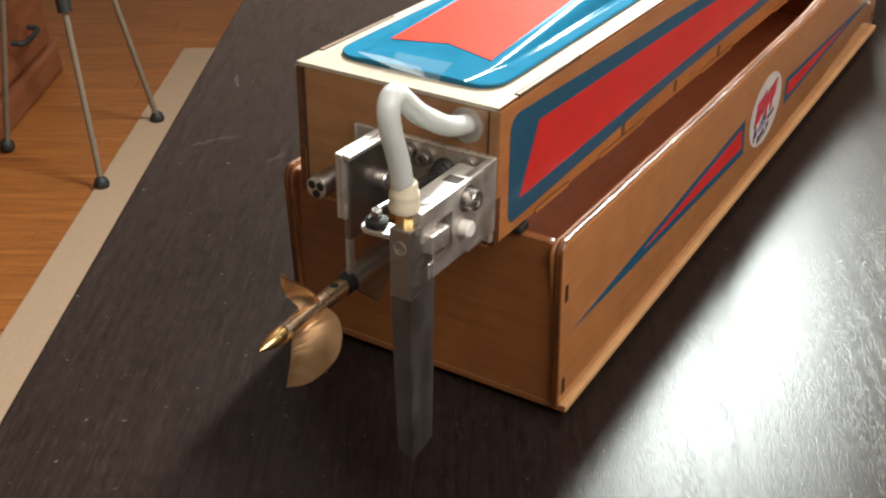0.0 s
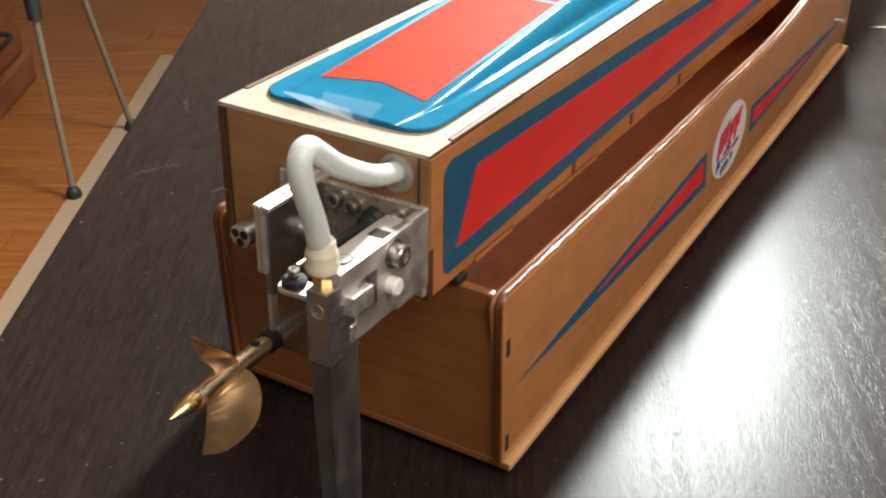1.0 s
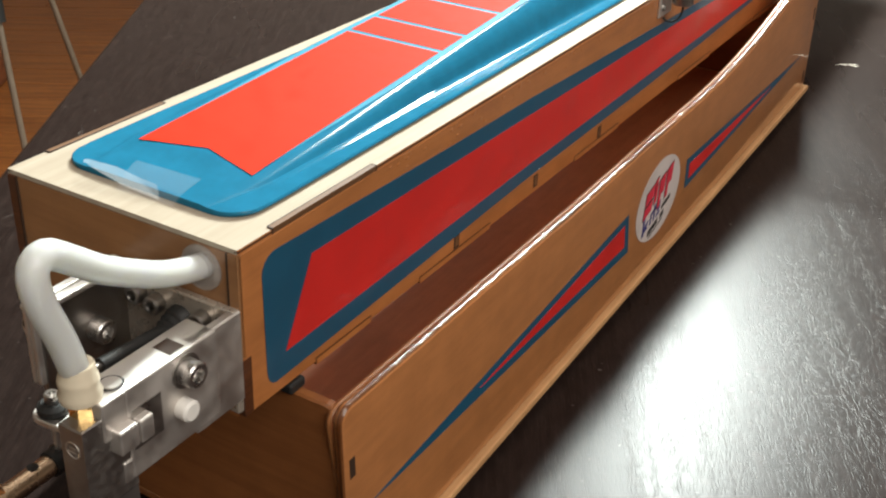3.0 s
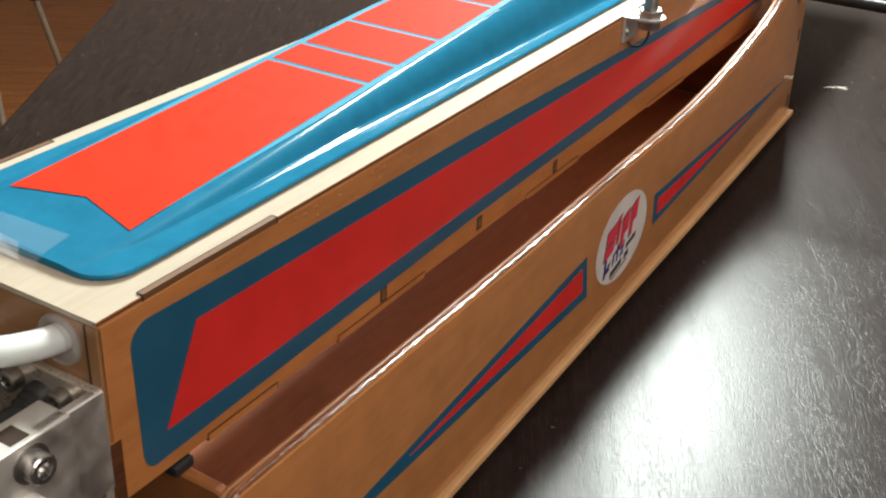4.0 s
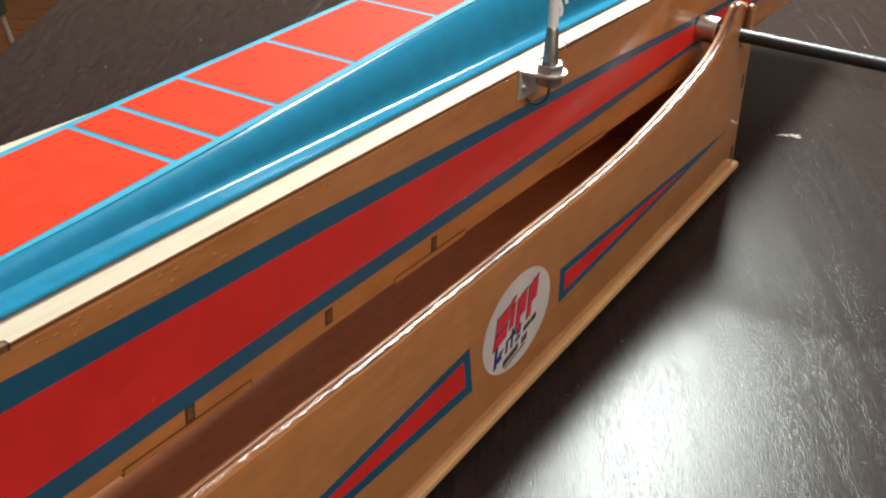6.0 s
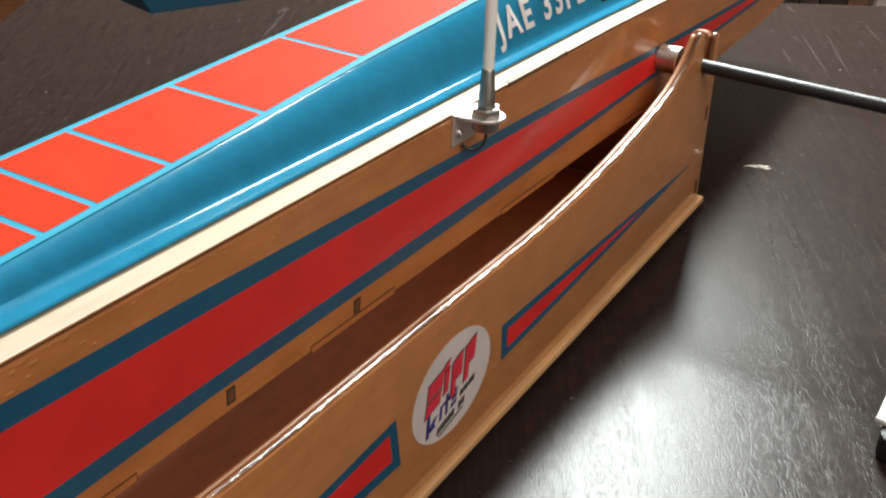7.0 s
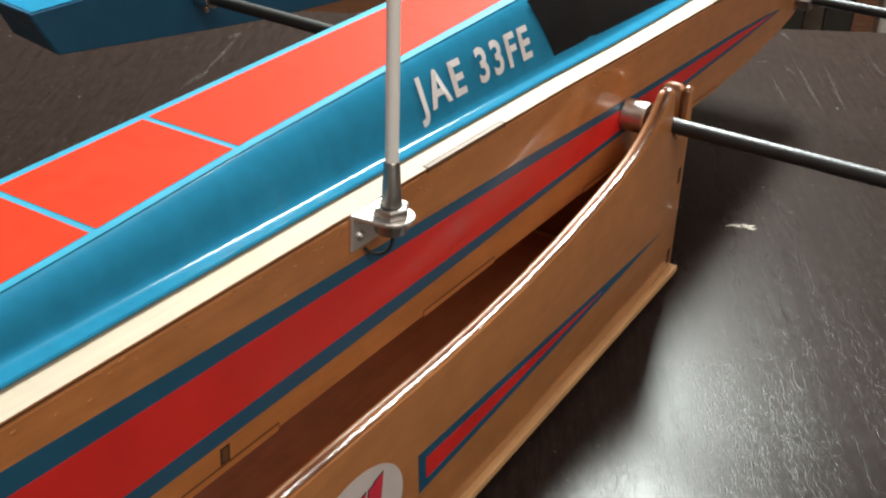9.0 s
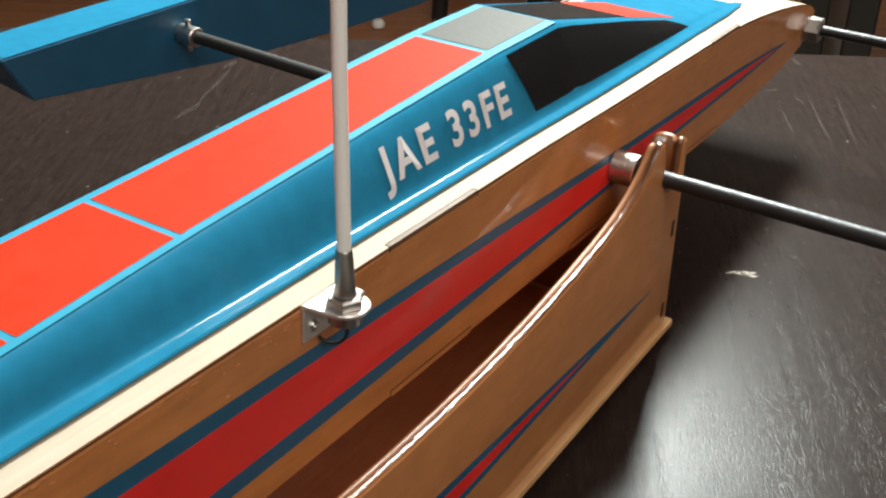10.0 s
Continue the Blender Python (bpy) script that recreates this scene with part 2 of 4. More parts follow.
LEG_METAL = paint("tripod_leg_enamel", (0.165, 0.125, 0.092), 0.45)
PLASTER = paint("warm_wall_paint", (0.62, 0.58, 0.52), 0.85, 0.0, 0.1, 0.0003, 40)
CEILING = paint("white_ceiling_paint", (0.78, 0.76, 0.72), 0.9)


# ---- mesh helpers ----
def finish(bm, mat, smooth=False):
    bmesh.ops.recalc_face_normals(bm, faces=bm.faces)
    me = bpy.data.meshes.new("mesh")
    for f in bm.faces:
        f.smooth = smooth
    bm.to_mesh(me)
    bm.free()
    me.materials.append(mat)
    return me


def part(name, bm, mat, parent=None, label="", smooth=False, m=None):
    ob = new(name, finish(bm, mat, smooth))
    if smooth:
        ob.data.set_sharp_from_angle(angle=radians(38))
    ob.parent = parent
    if m is not None:
        ob.matrix_basis = m
    return tagged(ob, label) if label else ob


def thing(name, m, label, category, group="", kind=""):
    ob = new(name)
    ob.empty_display_size = 0.02
    ob.matrix_basis = m
    return tagged(ob, label, category, group, kind)


def box(x0, x1, y0, y1, z0, z1, bevel=0.0, segments=1):
    bm = bmesh.new()
    bmesh.ops.create_cube(bm, size=1)
    for v in bm.verts:
        v.co = Vector((x0 if v.co.x < 0 else x1, y0 if v.co.y < 0 else y1, z0 if v.co.z < 0 else z1))
    if bevel:
        bmesh.ops.bevel(bm, geom=list(bm.edges), offset=bevel, segments=segments, affect="EDGES", profile=0.5)
    return bm


def slab(outline, axis, a, b, bevel=0.0, segments=1):
    """A flat plate: its outline in the two other axes, in order, and its reach from a to b along the axis."""
    bm = bmesh.new()
    put = {"x": lambda p, d: (d, p[0], p[1]), "y": lambda p, d: (p[0], d, p[1]), "z": lambda p, d: (p[0], p[1], d)}[axis]
    low = [bm.verts.new(put(p, a)) for p in outline]
    high = [bm.verts.new(put(p, b)) for p in outline]
    rims = [bm.faces.new(low), bm.faces.new(list(reversed(high)))]
    n = len(outline)
    for i in range(n):
        bm.faces.new((low[i], low[(i + 1) % n], high[(i + 1) % n], high[i]))
    bmesh.ops.recalc_face_normals(bm, faces=bm.faces)
    if bevel:
        edges = {e for f in rims for e in f.edges}
        bmesh.ops.bevel(bm, geom=list(edges), offset=bevel, segments=segments, affect="EDGES", profile=0.5)
    return bm


def arc(cx, cy, r, a0, a1, n=5):
    return [(cx + r * math.cos(radians(a0 + (a1 - a0) * i / n)), cy + r * math.sin(radians(a0 + (a1 - a0) * i / n))) for i in range(n + 1)]


def rounded(x0, x1, y0, y1, r, n=4):
    return arc(x1 - r, y0 + r, r, -90, 0, n) + arc(x1 - r, y1 - r, r, 0, 90, n) + arc(x0 + r, y1 - r, r, 90, 180, n) + arc(x0 + r, y0 + r, r, 180, 270, n)


def lathe(profile, n=24):
    """Turned round the z axis: (radius, z) from the bottom to the top."""
    bm = bmesh.new()
    rings = []
    for r, z in profile:
        if r < 1e-7:
            rings.append([bm.verts.new((0, 0, z))])
        else:
            rings.append([bm.verts.new((r * math.cos(2 * math.pi * i / n), r * math.sin(2 * math.pi * i / n), z)) for i in range(n)])
    for a, b in zip(rings, rings[1:]):
        for i in range(n):
            j = (i + 1) % n
            if len(a) == 1 and len(b) > 1:
                bm.faces.new((a[0], b[i], b[j]))
            elif len(b) == 1 and len(a) > 1:
                bm.faces.new((a[i], a[j], b[0]))
            elif len(a) > 1:
                bm.faces.new((a[i], a[j], b[j], b[i]))
    for ring in (rings[0], rings[-1]):
        if len(ring) > 1:
            bm.faces.new(ring)
    return bm


def pipe(points, radius, n=16):
    """A round bar or hose along a line of points; radius may be a list."""
    bm = bmesh.new()
    pts = [Vector(p) for p in points]
    radii = radius if isinstance(radius, (list, tuple)) else [radius] * len(pts)
    rings, side = [], None
    for i, p in enumerate(pts):
        way = (pts[min(i + 1, len(pts) - 1)] - pts[max(i - 1, 0)]).normalized()
        if side is None:
            side = way.orthogonal().normalized()
        side = (side - way * side.dot(way)).normalized()
        up = way.cross(side)
        rings.append([bm.verts.new(p + radii[i] * (math.cos(2 * math.pi * k / n) * side + math.sin(2 * math.pi * k / n) * up)) for k in range(n)])
    for a, b in zip(rings, rings[1:]):
        for k in range(n):
            bm.faces.new((a[k], a[(k + 1) % n], b[(k + 1) % n], b[k]))
    bm.faces.new(rings[0])
    bm.faces.new(rings[-1])
    return bm


def smoothed(points, per=6):
    """A Catmull-Rom line through the points."""
    pts = [Vector(p) for p in points]
    pts = [2 * pts[0] - pts[1], *pts, 2 * pts[-1] - pts[-2]]
    out = []
    for i in range(1, len(pts) - 2):
        a, b, c, d = pts[i - 1 : i + 3]
        for k in range(per):
            t = k / per
            out.append(0.5 * (2 * b + (c - a) * t + (2 * a - 5 * b + 4 * c - d) * t * t + (3 * b - a - 3 * c + d) * t ** 3))
    return out + [pts[-2]]


def along(place, way):
    """The pose of a turned part whose z axis points along way."""
    return Matrix.Translation(place) @ Vector(way).normalized().to_track_quat("Z", "Y").to_matrix().to_4x4()


def patch(rows, mat_thick=0.0):
    """A sheet through rows of points."""
    bm = bmesh.new()
    grid = [[bm.verts.new(p) for p in row] for row in rows]
    for a, b in zip(grid, grid[1:]):
        for i in range(len(a) - 1):
            bm.faces.new((a[i], a[i + 1], b[i + 1], b[i]))
    return bm


def cap_screw(parent, place, way, r=0.0034, h=0.0042, mat=None, washer=0.0):
    """A socket-head cap screw with its hexagon recess."""
    prof = [(r * 0.96, 0), (r, 0.0002), (r, h - 0.0004), (r - 0.0004, h), (r * 0.52, h)]
    bm = lathe(prof[:-1] + [(r * 0.55, h), (r * 0.5, h - 0.0004), (r * 0.5, h * 0.45), (0, h * 0.45)], 20)
    screw = part("screw", bm, mat or STEEL, parent, "", True, along(place, way))
    if washer:
        part("washer", lathe([(r * 1.05, -0.0006), (washer, -0.0006), (washer, 0.0004), (r * 1.05, 0.0004)], 20), DARK_STEEL, screw, "", True)
    return screw


def lettering(name, text, size, mat, parent, m, thick=0.0002, bold=0.0):
    curve = bpy.data.curves.new(name, "FONT")
    curve.body, curve.size, curve.extrude, curve.offset, curve.resolution_u = text, size, thick, bold, 4
    curve.space_character = 1.25
    temp = new("temp", curve)
    me = bpy.data.meshes.new_from_object(temp.evaluated_get(bpy.context.evaluated_depsgraph_get()))
    bpy.data.objects.remove(temp)
    me.materials.clear()
    me.materials.append(mat)
    ob = new(name, me)
    ob.parent, ob.matrix_basis = parent, m
    return ob


# ---- the room ----
ROOM = pose(0, 0, 0, 0, 0, TURNED)


def structure(name, bm, mat, label, category):
    return tagged(part(name, bm, mat, None, label, False, ROOM), label, category, "", "structure")


structure("wall_north", box(-3.2, 3.2, 4.2, 4.3, FLOOR, 1.75), PLASTER, "warm painted plaster wall", "wall")
structure("wall_south", box(-3.2, 3.2, -3.1, -3.0, FLOOR, 1.75), PLASTER, "warm painted plaster wall", "wall")
structure("wall_west", box(-3.3, -3.2, -3.1, 4.3, FLOOR, 1.75), PLASTER, "warm painted plaster wall", "wall")
structure("wall_east", box(3.2, 3.3, -3.1, 4.3, FLOOR, 1.75), PLASTER, "warm painted plaster wall", "wall")
structure("ceiling", box(-3.3, 3.3, -3.1, 4.3, 1.75, 1.85), CEILING, "white painted ceiling", "ceiling")

# table: dark veneer top on a frame with four legs, mostly unseen
TX0, TX1, TY0, TY1 = -0.1544, 0.95, -1.05, 0.739
table = thing("table", ROOM, "dark espresso wood table with fine scratches and chalky scuffs", "table")
tabletop = part("tabletop", box(TX0, TX1, TY0, TY1, -0.032, 0.0, 0.0025, 2), TABLE, table)
for x in (TX0 + 0.06, TX1 - 0.06):
    for y in (TY0 + 0.06, TY1 - 0.06):
        part("leg", box(x - 0.03, x + 0.03, y - 0.03, y + 0.03, FLOOR + 0.006, -0.032, 0.003), TABLE, table)



def scuff(x0, y0, x1, y1, width, mat=CHALK):
    """A chalky scratch on the table top from one point to the other, thinning to its ends."""
    a, b = Vector((x0, y0, 0.00012)), Vector((x1, y1, 0.00012))
    side = Vector((-(b - a).y, (b - a).x, 0)).normalized() * width * 0.5
    bm = patch([[a + (b - a) * t - side * 0.6 * w + side * 0.5 * math.sin(7 * t), a + (b - a) * t + side * w] for t, w in ((0, 0.15), (0.2, 0.8), (0.5, 1.0), (0.8, 0.7), (1, 0.1))])
    part("scuff", bm, mat, tabletop, "chalky white scratch")


scuff(0.3215, 0.4418, 0.3360, 0.4428, 0.0042, BRIGHT_CHALK)
scuff(0.3305, 0.4395, 0.3362, 0.4402, 0.0020, BRIGHT_CHALK)
for line in ((0.4045, 0.675, 0.4030, 0.590, 0.0022), (0.4225, 0.670, 0.4165, 0.585, 0.0020), (0.378, 0.6663, 0.388, 0.6710, 0.0030),
             (0.384, 0.648, 0.3842, 0.600, 0.0018), (0.4417, 0.653, 0.4419, 0.644, 0.0025), (0.4075, 0.729, 0.4110, 0.714, 0.0040), (0.396, 0.662, 0.3995, 0.648, 0.0022),
             (0.0250, 0.590, 0.0330, 0.618, 0.0060), (0.0310, 0.610, 0.0385, 0.678, 0.0035), (0.0340, 0.672, 0.0385, 0.688, 0.0060), (0.2720, 0.352, 0.2752, 0.372, 0.0010),
             (0.2700, 0.372, 0.2712, 0.380, 0.0012), (-0.136, 0.222, -0.122, 0.2325, 0.0050), (-0.124, 0.2315, -0.110, 0.2360, 0.0045), (-0.131, 0.331, -0.1245, 0.306, 0.0030), (-0.090, 0.20, -0.080, 0.215, 0.0030), (0.440, 0.560, 0.4385, 0.500, 0.0014), (0.4560, 0.700, 0.4570, 0.640, 0.0016), (-0.02, 0.42, -0.012, 0.47, 0.0030)):
    scuff(*line)

# ---- the boat stand ----
SX = 0.058
SL = 0.0650                      # the left panel stands a little further out
stand = thing("boat_stand", pose(0, 0, 0), "varnished plywood boat stand with blue and red wedge decals", "boat stand")
PLY = 0.0035


def stand_outline():
    low = [(0.0175, 0.0068), (0.4812, 0.0068)]
    far = [(0.4812, 0.0875)] + arc(0.4780, 0.0882, 0.0034, 10, 150, 5) + [(0.4742, 0.0800)]
    notch = arc(0.4676, 0.0795, 0.0062, -15, -165, 5)
    horn = [(0.4600, 0.0930)] + arc(0.4558, 0.0940, 0.0036, 0, 150, 5)
    sweep = [(0.4465, 0.0900), (0.4370, 0.0845), (0.4270, 0.0805), (0.4120, 0.0770), (0.3920, 0.0738), (0.3700, 0.0710),
             (0.3450, 0.0688), (0.3200, 0.0678), (0.2900, 0.0680), (0.2400, 0.0698), (0.1650, 0.0716), (0.0900, 0.0748)]
    rear = arc(0.0225, 0.0725, 0.0050, 90, 180, 5)
    return low + far + notch + horn + sweep + rear


OUTLINE = stand_outline()


def side_panel(sign):
    reach = SX if sign > 0 else SL
    a, b = sorted((sign * reach, sign * (reach - PLY)))
    panel = part("side_panel", slab(OUTLINE, "x", a, b, 0.0016, 5), STAND_WOOD, stand, "", True)
    panel.data.materials.append(RIM)
    for face in panel.data.polygons:
        face.material_index = 1 if abs(face.normal.x) < 0.85 else 0
    for y, z in ((0.0216, 0.0560), (0.0216, 0.0150), (0.4755, 0.0534), (0.4755, 0.0150)):
        x = sign * (reach + 0.0001)
        part("slot", box(min(x, x - sign * 0.002), max(x, x - sign * 0.002), y - 0.0013, y + 0.0013, z - 0.0035, z + 0.0035), BURNT, panel)
    return panel


right_panel = side_panel(1)
left_panel = side_panel(-1)
# inner ply of the panels
for sign, reach in ((1, SX), (-1, SL)):
    x0, x1 = sorted((sign * (reach - PLY), sign * (reach - PLY - 0.0022)))
    inner = [(y, z - 0.0012) for y, z in OUTLINE if z > 0.06 and y < 0.458]
    lining = part("inner_ply", slab([(0.024, 0.0068), (0.4560, 0.0068)] + inner, "x", x0, x1, 0.0009, 3), INNER, stand, "inner ply with a dark lacquered rim", True)
    lining.data.materials.append(INNER_RIM)
    for face in lining.data.polygons:
        face.material_index = 1 if abs(face.normal.x) < 0.85 else 0
base = part("base_plate", box(-0.0672, 0.0602, 0.0200, 0.4842, 0.0035, 0.0068, 0.0007, 2), STAND_MATT, stand)
# rear face of the base takes the end panels' darker tone
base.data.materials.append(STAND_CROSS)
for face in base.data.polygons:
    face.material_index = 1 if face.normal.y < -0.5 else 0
part("floor_sheet", box(-0.0590, 0.0520, 0.0240, 0.4730, 0.0068, 0.0074), INNER, stand)
for x in (-0.048, 0.048):
    for y in (0.030, 0.470):
        part("rubber_foot", lathe([(0.0055, 0), (0.0060, 0.0006), (0.0060, 0.0030), (0.0055, 0.0035), (0, 0.0035)], 20), RUBBER, stand, "small black rubber foot", True, pose(x, y, 0))
END = [(-0.0615, 0.0068), (0.0545, 0.0068)] + arc(0.0510, 0.0730, 0.0035, 0, 90, 4) + arc(-0.0580, 0.0730, 0.0035, 90, 180, 4)
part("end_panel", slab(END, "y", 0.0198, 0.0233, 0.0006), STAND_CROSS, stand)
EARS = [(-0.0615, 0.0068), (0.0545, 0.0068)] + arc(0.0520, 0.0888, 0.0025, 0, 90, 3) + arc(0.0490, 0.0868, 0.0045, 90, 180, 4) + [(0.0445, 0.0620), (0.0395, 0.0555), (-0.0465, 0.0555), (-0.0515, 0.0620)] + arc(-0.0560, 0.0868, 0.0045, 0, 90, 4) + arc(-0.0590, 0.0888, 0.0025, 90, 180, 3)
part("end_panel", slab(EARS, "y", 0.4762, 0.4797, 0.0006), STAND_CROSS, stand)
part("foam_pad", box(0.0338, 0.0412, 0.0180, 0.0245, 0.0764, 0.0796, 0.0008, 2), RUBBER, stand, "black foam pad")
part("foam_pad", box(-0.0440, -0.0340, 0.0178, 0.0250, 0.0764, 0.0806, 0.0006), RUBBER, stand, "black foam pad")

# wedge decals and the oval badge on the outer faces


def decal(name, outline, x, mat, parent, sign=1, label=""):
    a, b = sorted((sign * x, sign * (x + 0.00012)))
    return part(name, slab(outline, "x", a, b), mat, parent, label)


for sign, panel in ((1, right_panel), (-1, left_panel)):
    rear = decal("rear_wedge", [(0.0283, 0.0368), (0.2170, 0.0262), (0.2142, 0.0453)], (SX if sign > 0 else SL) + 0.0001, BLUE_DECAL, panel, sign, "blue wedge decal")
    decal("red_stripe", [(0.0930, 0.0368), (0.2120, 0.0310), (0.2106, 0.0418)], (SX if sign > 0 else SL) + 0.00025, RED_DECAL, rear, sign)
    front = decal("front_wedge", [(0.2806, 0.0277), (0.4618, 0.0323), (0.2800, 0.0426)], (SX if sign > 0 else SL) + 0.0001, BLUE_DECAL, panel, sign, "blue wedge decal")
    decal("red_stripe", [(0.2842, 0.0312), (0.4050, 0.0334), (0.2838, 0.0391)], (SX if sign > 0 else SL) + 0.00025, RED_DECAL, front, sign)

BADGE = (0.2475, 0.0378)
badge = decal("oval_badge", [(BADGE[0] + 0.0243 * math.cos(a), BADGE[1] + 0.0186 * math.sin(a)) for a in [2 * math.pi * i / 48 for i in range(48)]],
              SX + 0.0001, BADGE_WHITE, right_panel, 1, "white oval badge with red and blue bars")


def badge_bar(y, z, length, height, lean, mat, name="printed_bar", lift=0.00025):
    """A slanting printed bar; the print climbs along the badge."""
    pts = [(y, z), (y + length, z), (y + length + lean, z + height), (y + lean, z + height)]
    decal(name, [(BADGE[0] + a, BADGE[1] + b + 0.20 * a) for a, b in pts], SX + lift, mat, badge)


for y, z, length, height in ((-0.0172, 0.0000, 0.0086, 0.0044), (-0.0160, 0.0058, 0.0090, 0.0052), (-0.0062, 0.0010, 0.0026, 0.0078), (-0.0062, 0.0098, 0.0028, 0.0020),
                             (-0.0018, -0.0040, 0.0026, 0.0128), (0.0008, 0.0012, 0.0040, 0.0080), (0.0064, -0.0040, 0.0026, 0.0128), (0.0090, 0.0012, 0.0040, 0.0080)):
    badge_bar(y - 0.0004, z - 0.0005, length + 0.0008, height + 0.0010, 0.0012, INK_BLACK)
    badge_bar(y, z, length, height, 0.0012, INK_RED, "printed_bar", 0.0004)
for y, z, length, height, lean in ((-0.0165, -0.0090, 0.0020, 0.0090, 0.0008), (-0.0143, -0.0060, 0.0030, 0.0018, 0.0020), (-0.0140, -0.0078, 0.0034, 0.0018, -0.0010), (-0.0085, -0.0080, 0.0015, 0.0052, 0.0006),
                                   (-0.0048, -0.0085, 0.0015, 0.0078, 0.0006), (-0.0062, -0.0040, 0.0045, 0.0014, 0.0002), (-0.0015, -0.0085, 0.0035, 0.0015, 0.0004), (-0.0008, -0.0062, 0.0030, 0.0015, 0.0004), (-0.0010, -0.0042, 0.0035, 0.0015, 0.0004)):
    badge_bar(y, z, length, height, lean, INK_BLUE)
badge_bar(0.0045, -0.0085, 0.0022, 0.0022, 0.0003, INK_BLACK)
badge_bar(0.0072, -0.0085, 0.0022, 0.0022, 0.0003, INK_BLACK)
badge_bar(0.0100, -0.0085, 0.0036, 0.0022, 0.0003, INK_BLACK)
for k in range(8):
    if k != 5:
        badge_bar(-0.0098 + 0.0022 * k, -0.0128, 0.0017, 0.0026, 0.0004, INK_BLACK)
badge_bar(-0.0085, -0.0144, 0.0150, 0.0006, 0.0001, INK_BLACK)

# ---- the boat ----
boat = thing("model_boat", pose(0.0003, 0.0002, 0.0806, -2.845, 0.642, 0.449), "wooden model outrigger racing boat with a blue and red cowl", "model boat")
W, DECK = 0.040, 0.0505


def deck_height(y):
    """Top of the deck above the boat's base line."""
    for (a, za), (b, zb) in zip(BOW, BOW[1:]):
        if y <= b:
            return za + (zb - za) * max(0, y - a) / (b - a)
    return BOW[-1][1]


BOW = [(0.0, 0.0505), (0.05, 0.0508), (0.30, 0.0514), (0.40, 0.0512), (0.46, 0.0501), (0.56, 0.0492), (0.595, 0.0482), (0.63, 0.0452), (0.665, 0.0408), (0.695, 0.0360), (0.710, 0.0318), (0.720, 0.0270)]
KEEL = [(0.0, 0.0010), (0.57, 0.0), (0.63, 0.0018), (0.68, 0.0060), (0.705, 0.0105), (0.720, 0.0165), (0.7235, 0.0220)]
side_outline = [(y, z) for y, z in KEEL] + [(y, z - 0.0016) for y, z in reversed(BOW)]
sides = {}
for sign in (1, -1):
    a, b = sorted((sign * W, sign * (W - 0.003)))
    sides[sign] = part("side_panel", slab(side_outline, "x", a, b, 0.0003), HULL_WOOD, boat, "varnished plywood side")
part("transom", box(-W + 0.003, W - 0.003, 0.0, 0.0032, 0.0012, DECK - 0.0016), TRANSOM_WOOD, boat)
part("bottom_panel", slab([(y, z - 0.0012) for y, z in KEEL] + [(y, z + 0.0018) for y, z in reversed(KEEL)], "x", -W + 0.003, W - 0.003), HULL_WOOD, boat)


def deck_sheet():
    ys = [0.0] + [i * 0.02 for i in range(1, 33)] + [0.655, 0.67, 0.685, 0.70, 0.712, 0.720]
    bm = bmesh.new()
    rings = []
    for y in ys:
        z = deck_height(y)
        rings.append([bm.verts.new(p) for p in ((-W, y, z - 0.0014), (W, y, z - 0.0014), (W, y, z), (-W, y, z))])
    for a, b in zip(rings, rings[1:]):
        for i in range(4):
            bm.faces.new((a[i], a[(i + 1) % 4], b[(i + 1) % 4], b[i]))
    bm.faces.new(rings[0])
    bm.faces.new(rings[-1])
    return bm


deck = part("deck", deck_sheet(), BIRCH, boat, "pale birch plywood deck")
deck.data.materials.append(HULL_WOOD)
for face in deck.data.polygons:
    face.material_index = 1 if abs(face.normal.x) > 0.7 else 0
part("bow_block", slab([(0.712, 0.0135), (0.7260, 0.0190), (0.7260, 0.0235), (0.716, 0.0290)], "x", -W + 0.003, W - 0.003, 0.001, 2), HULL_WOOD, boat)
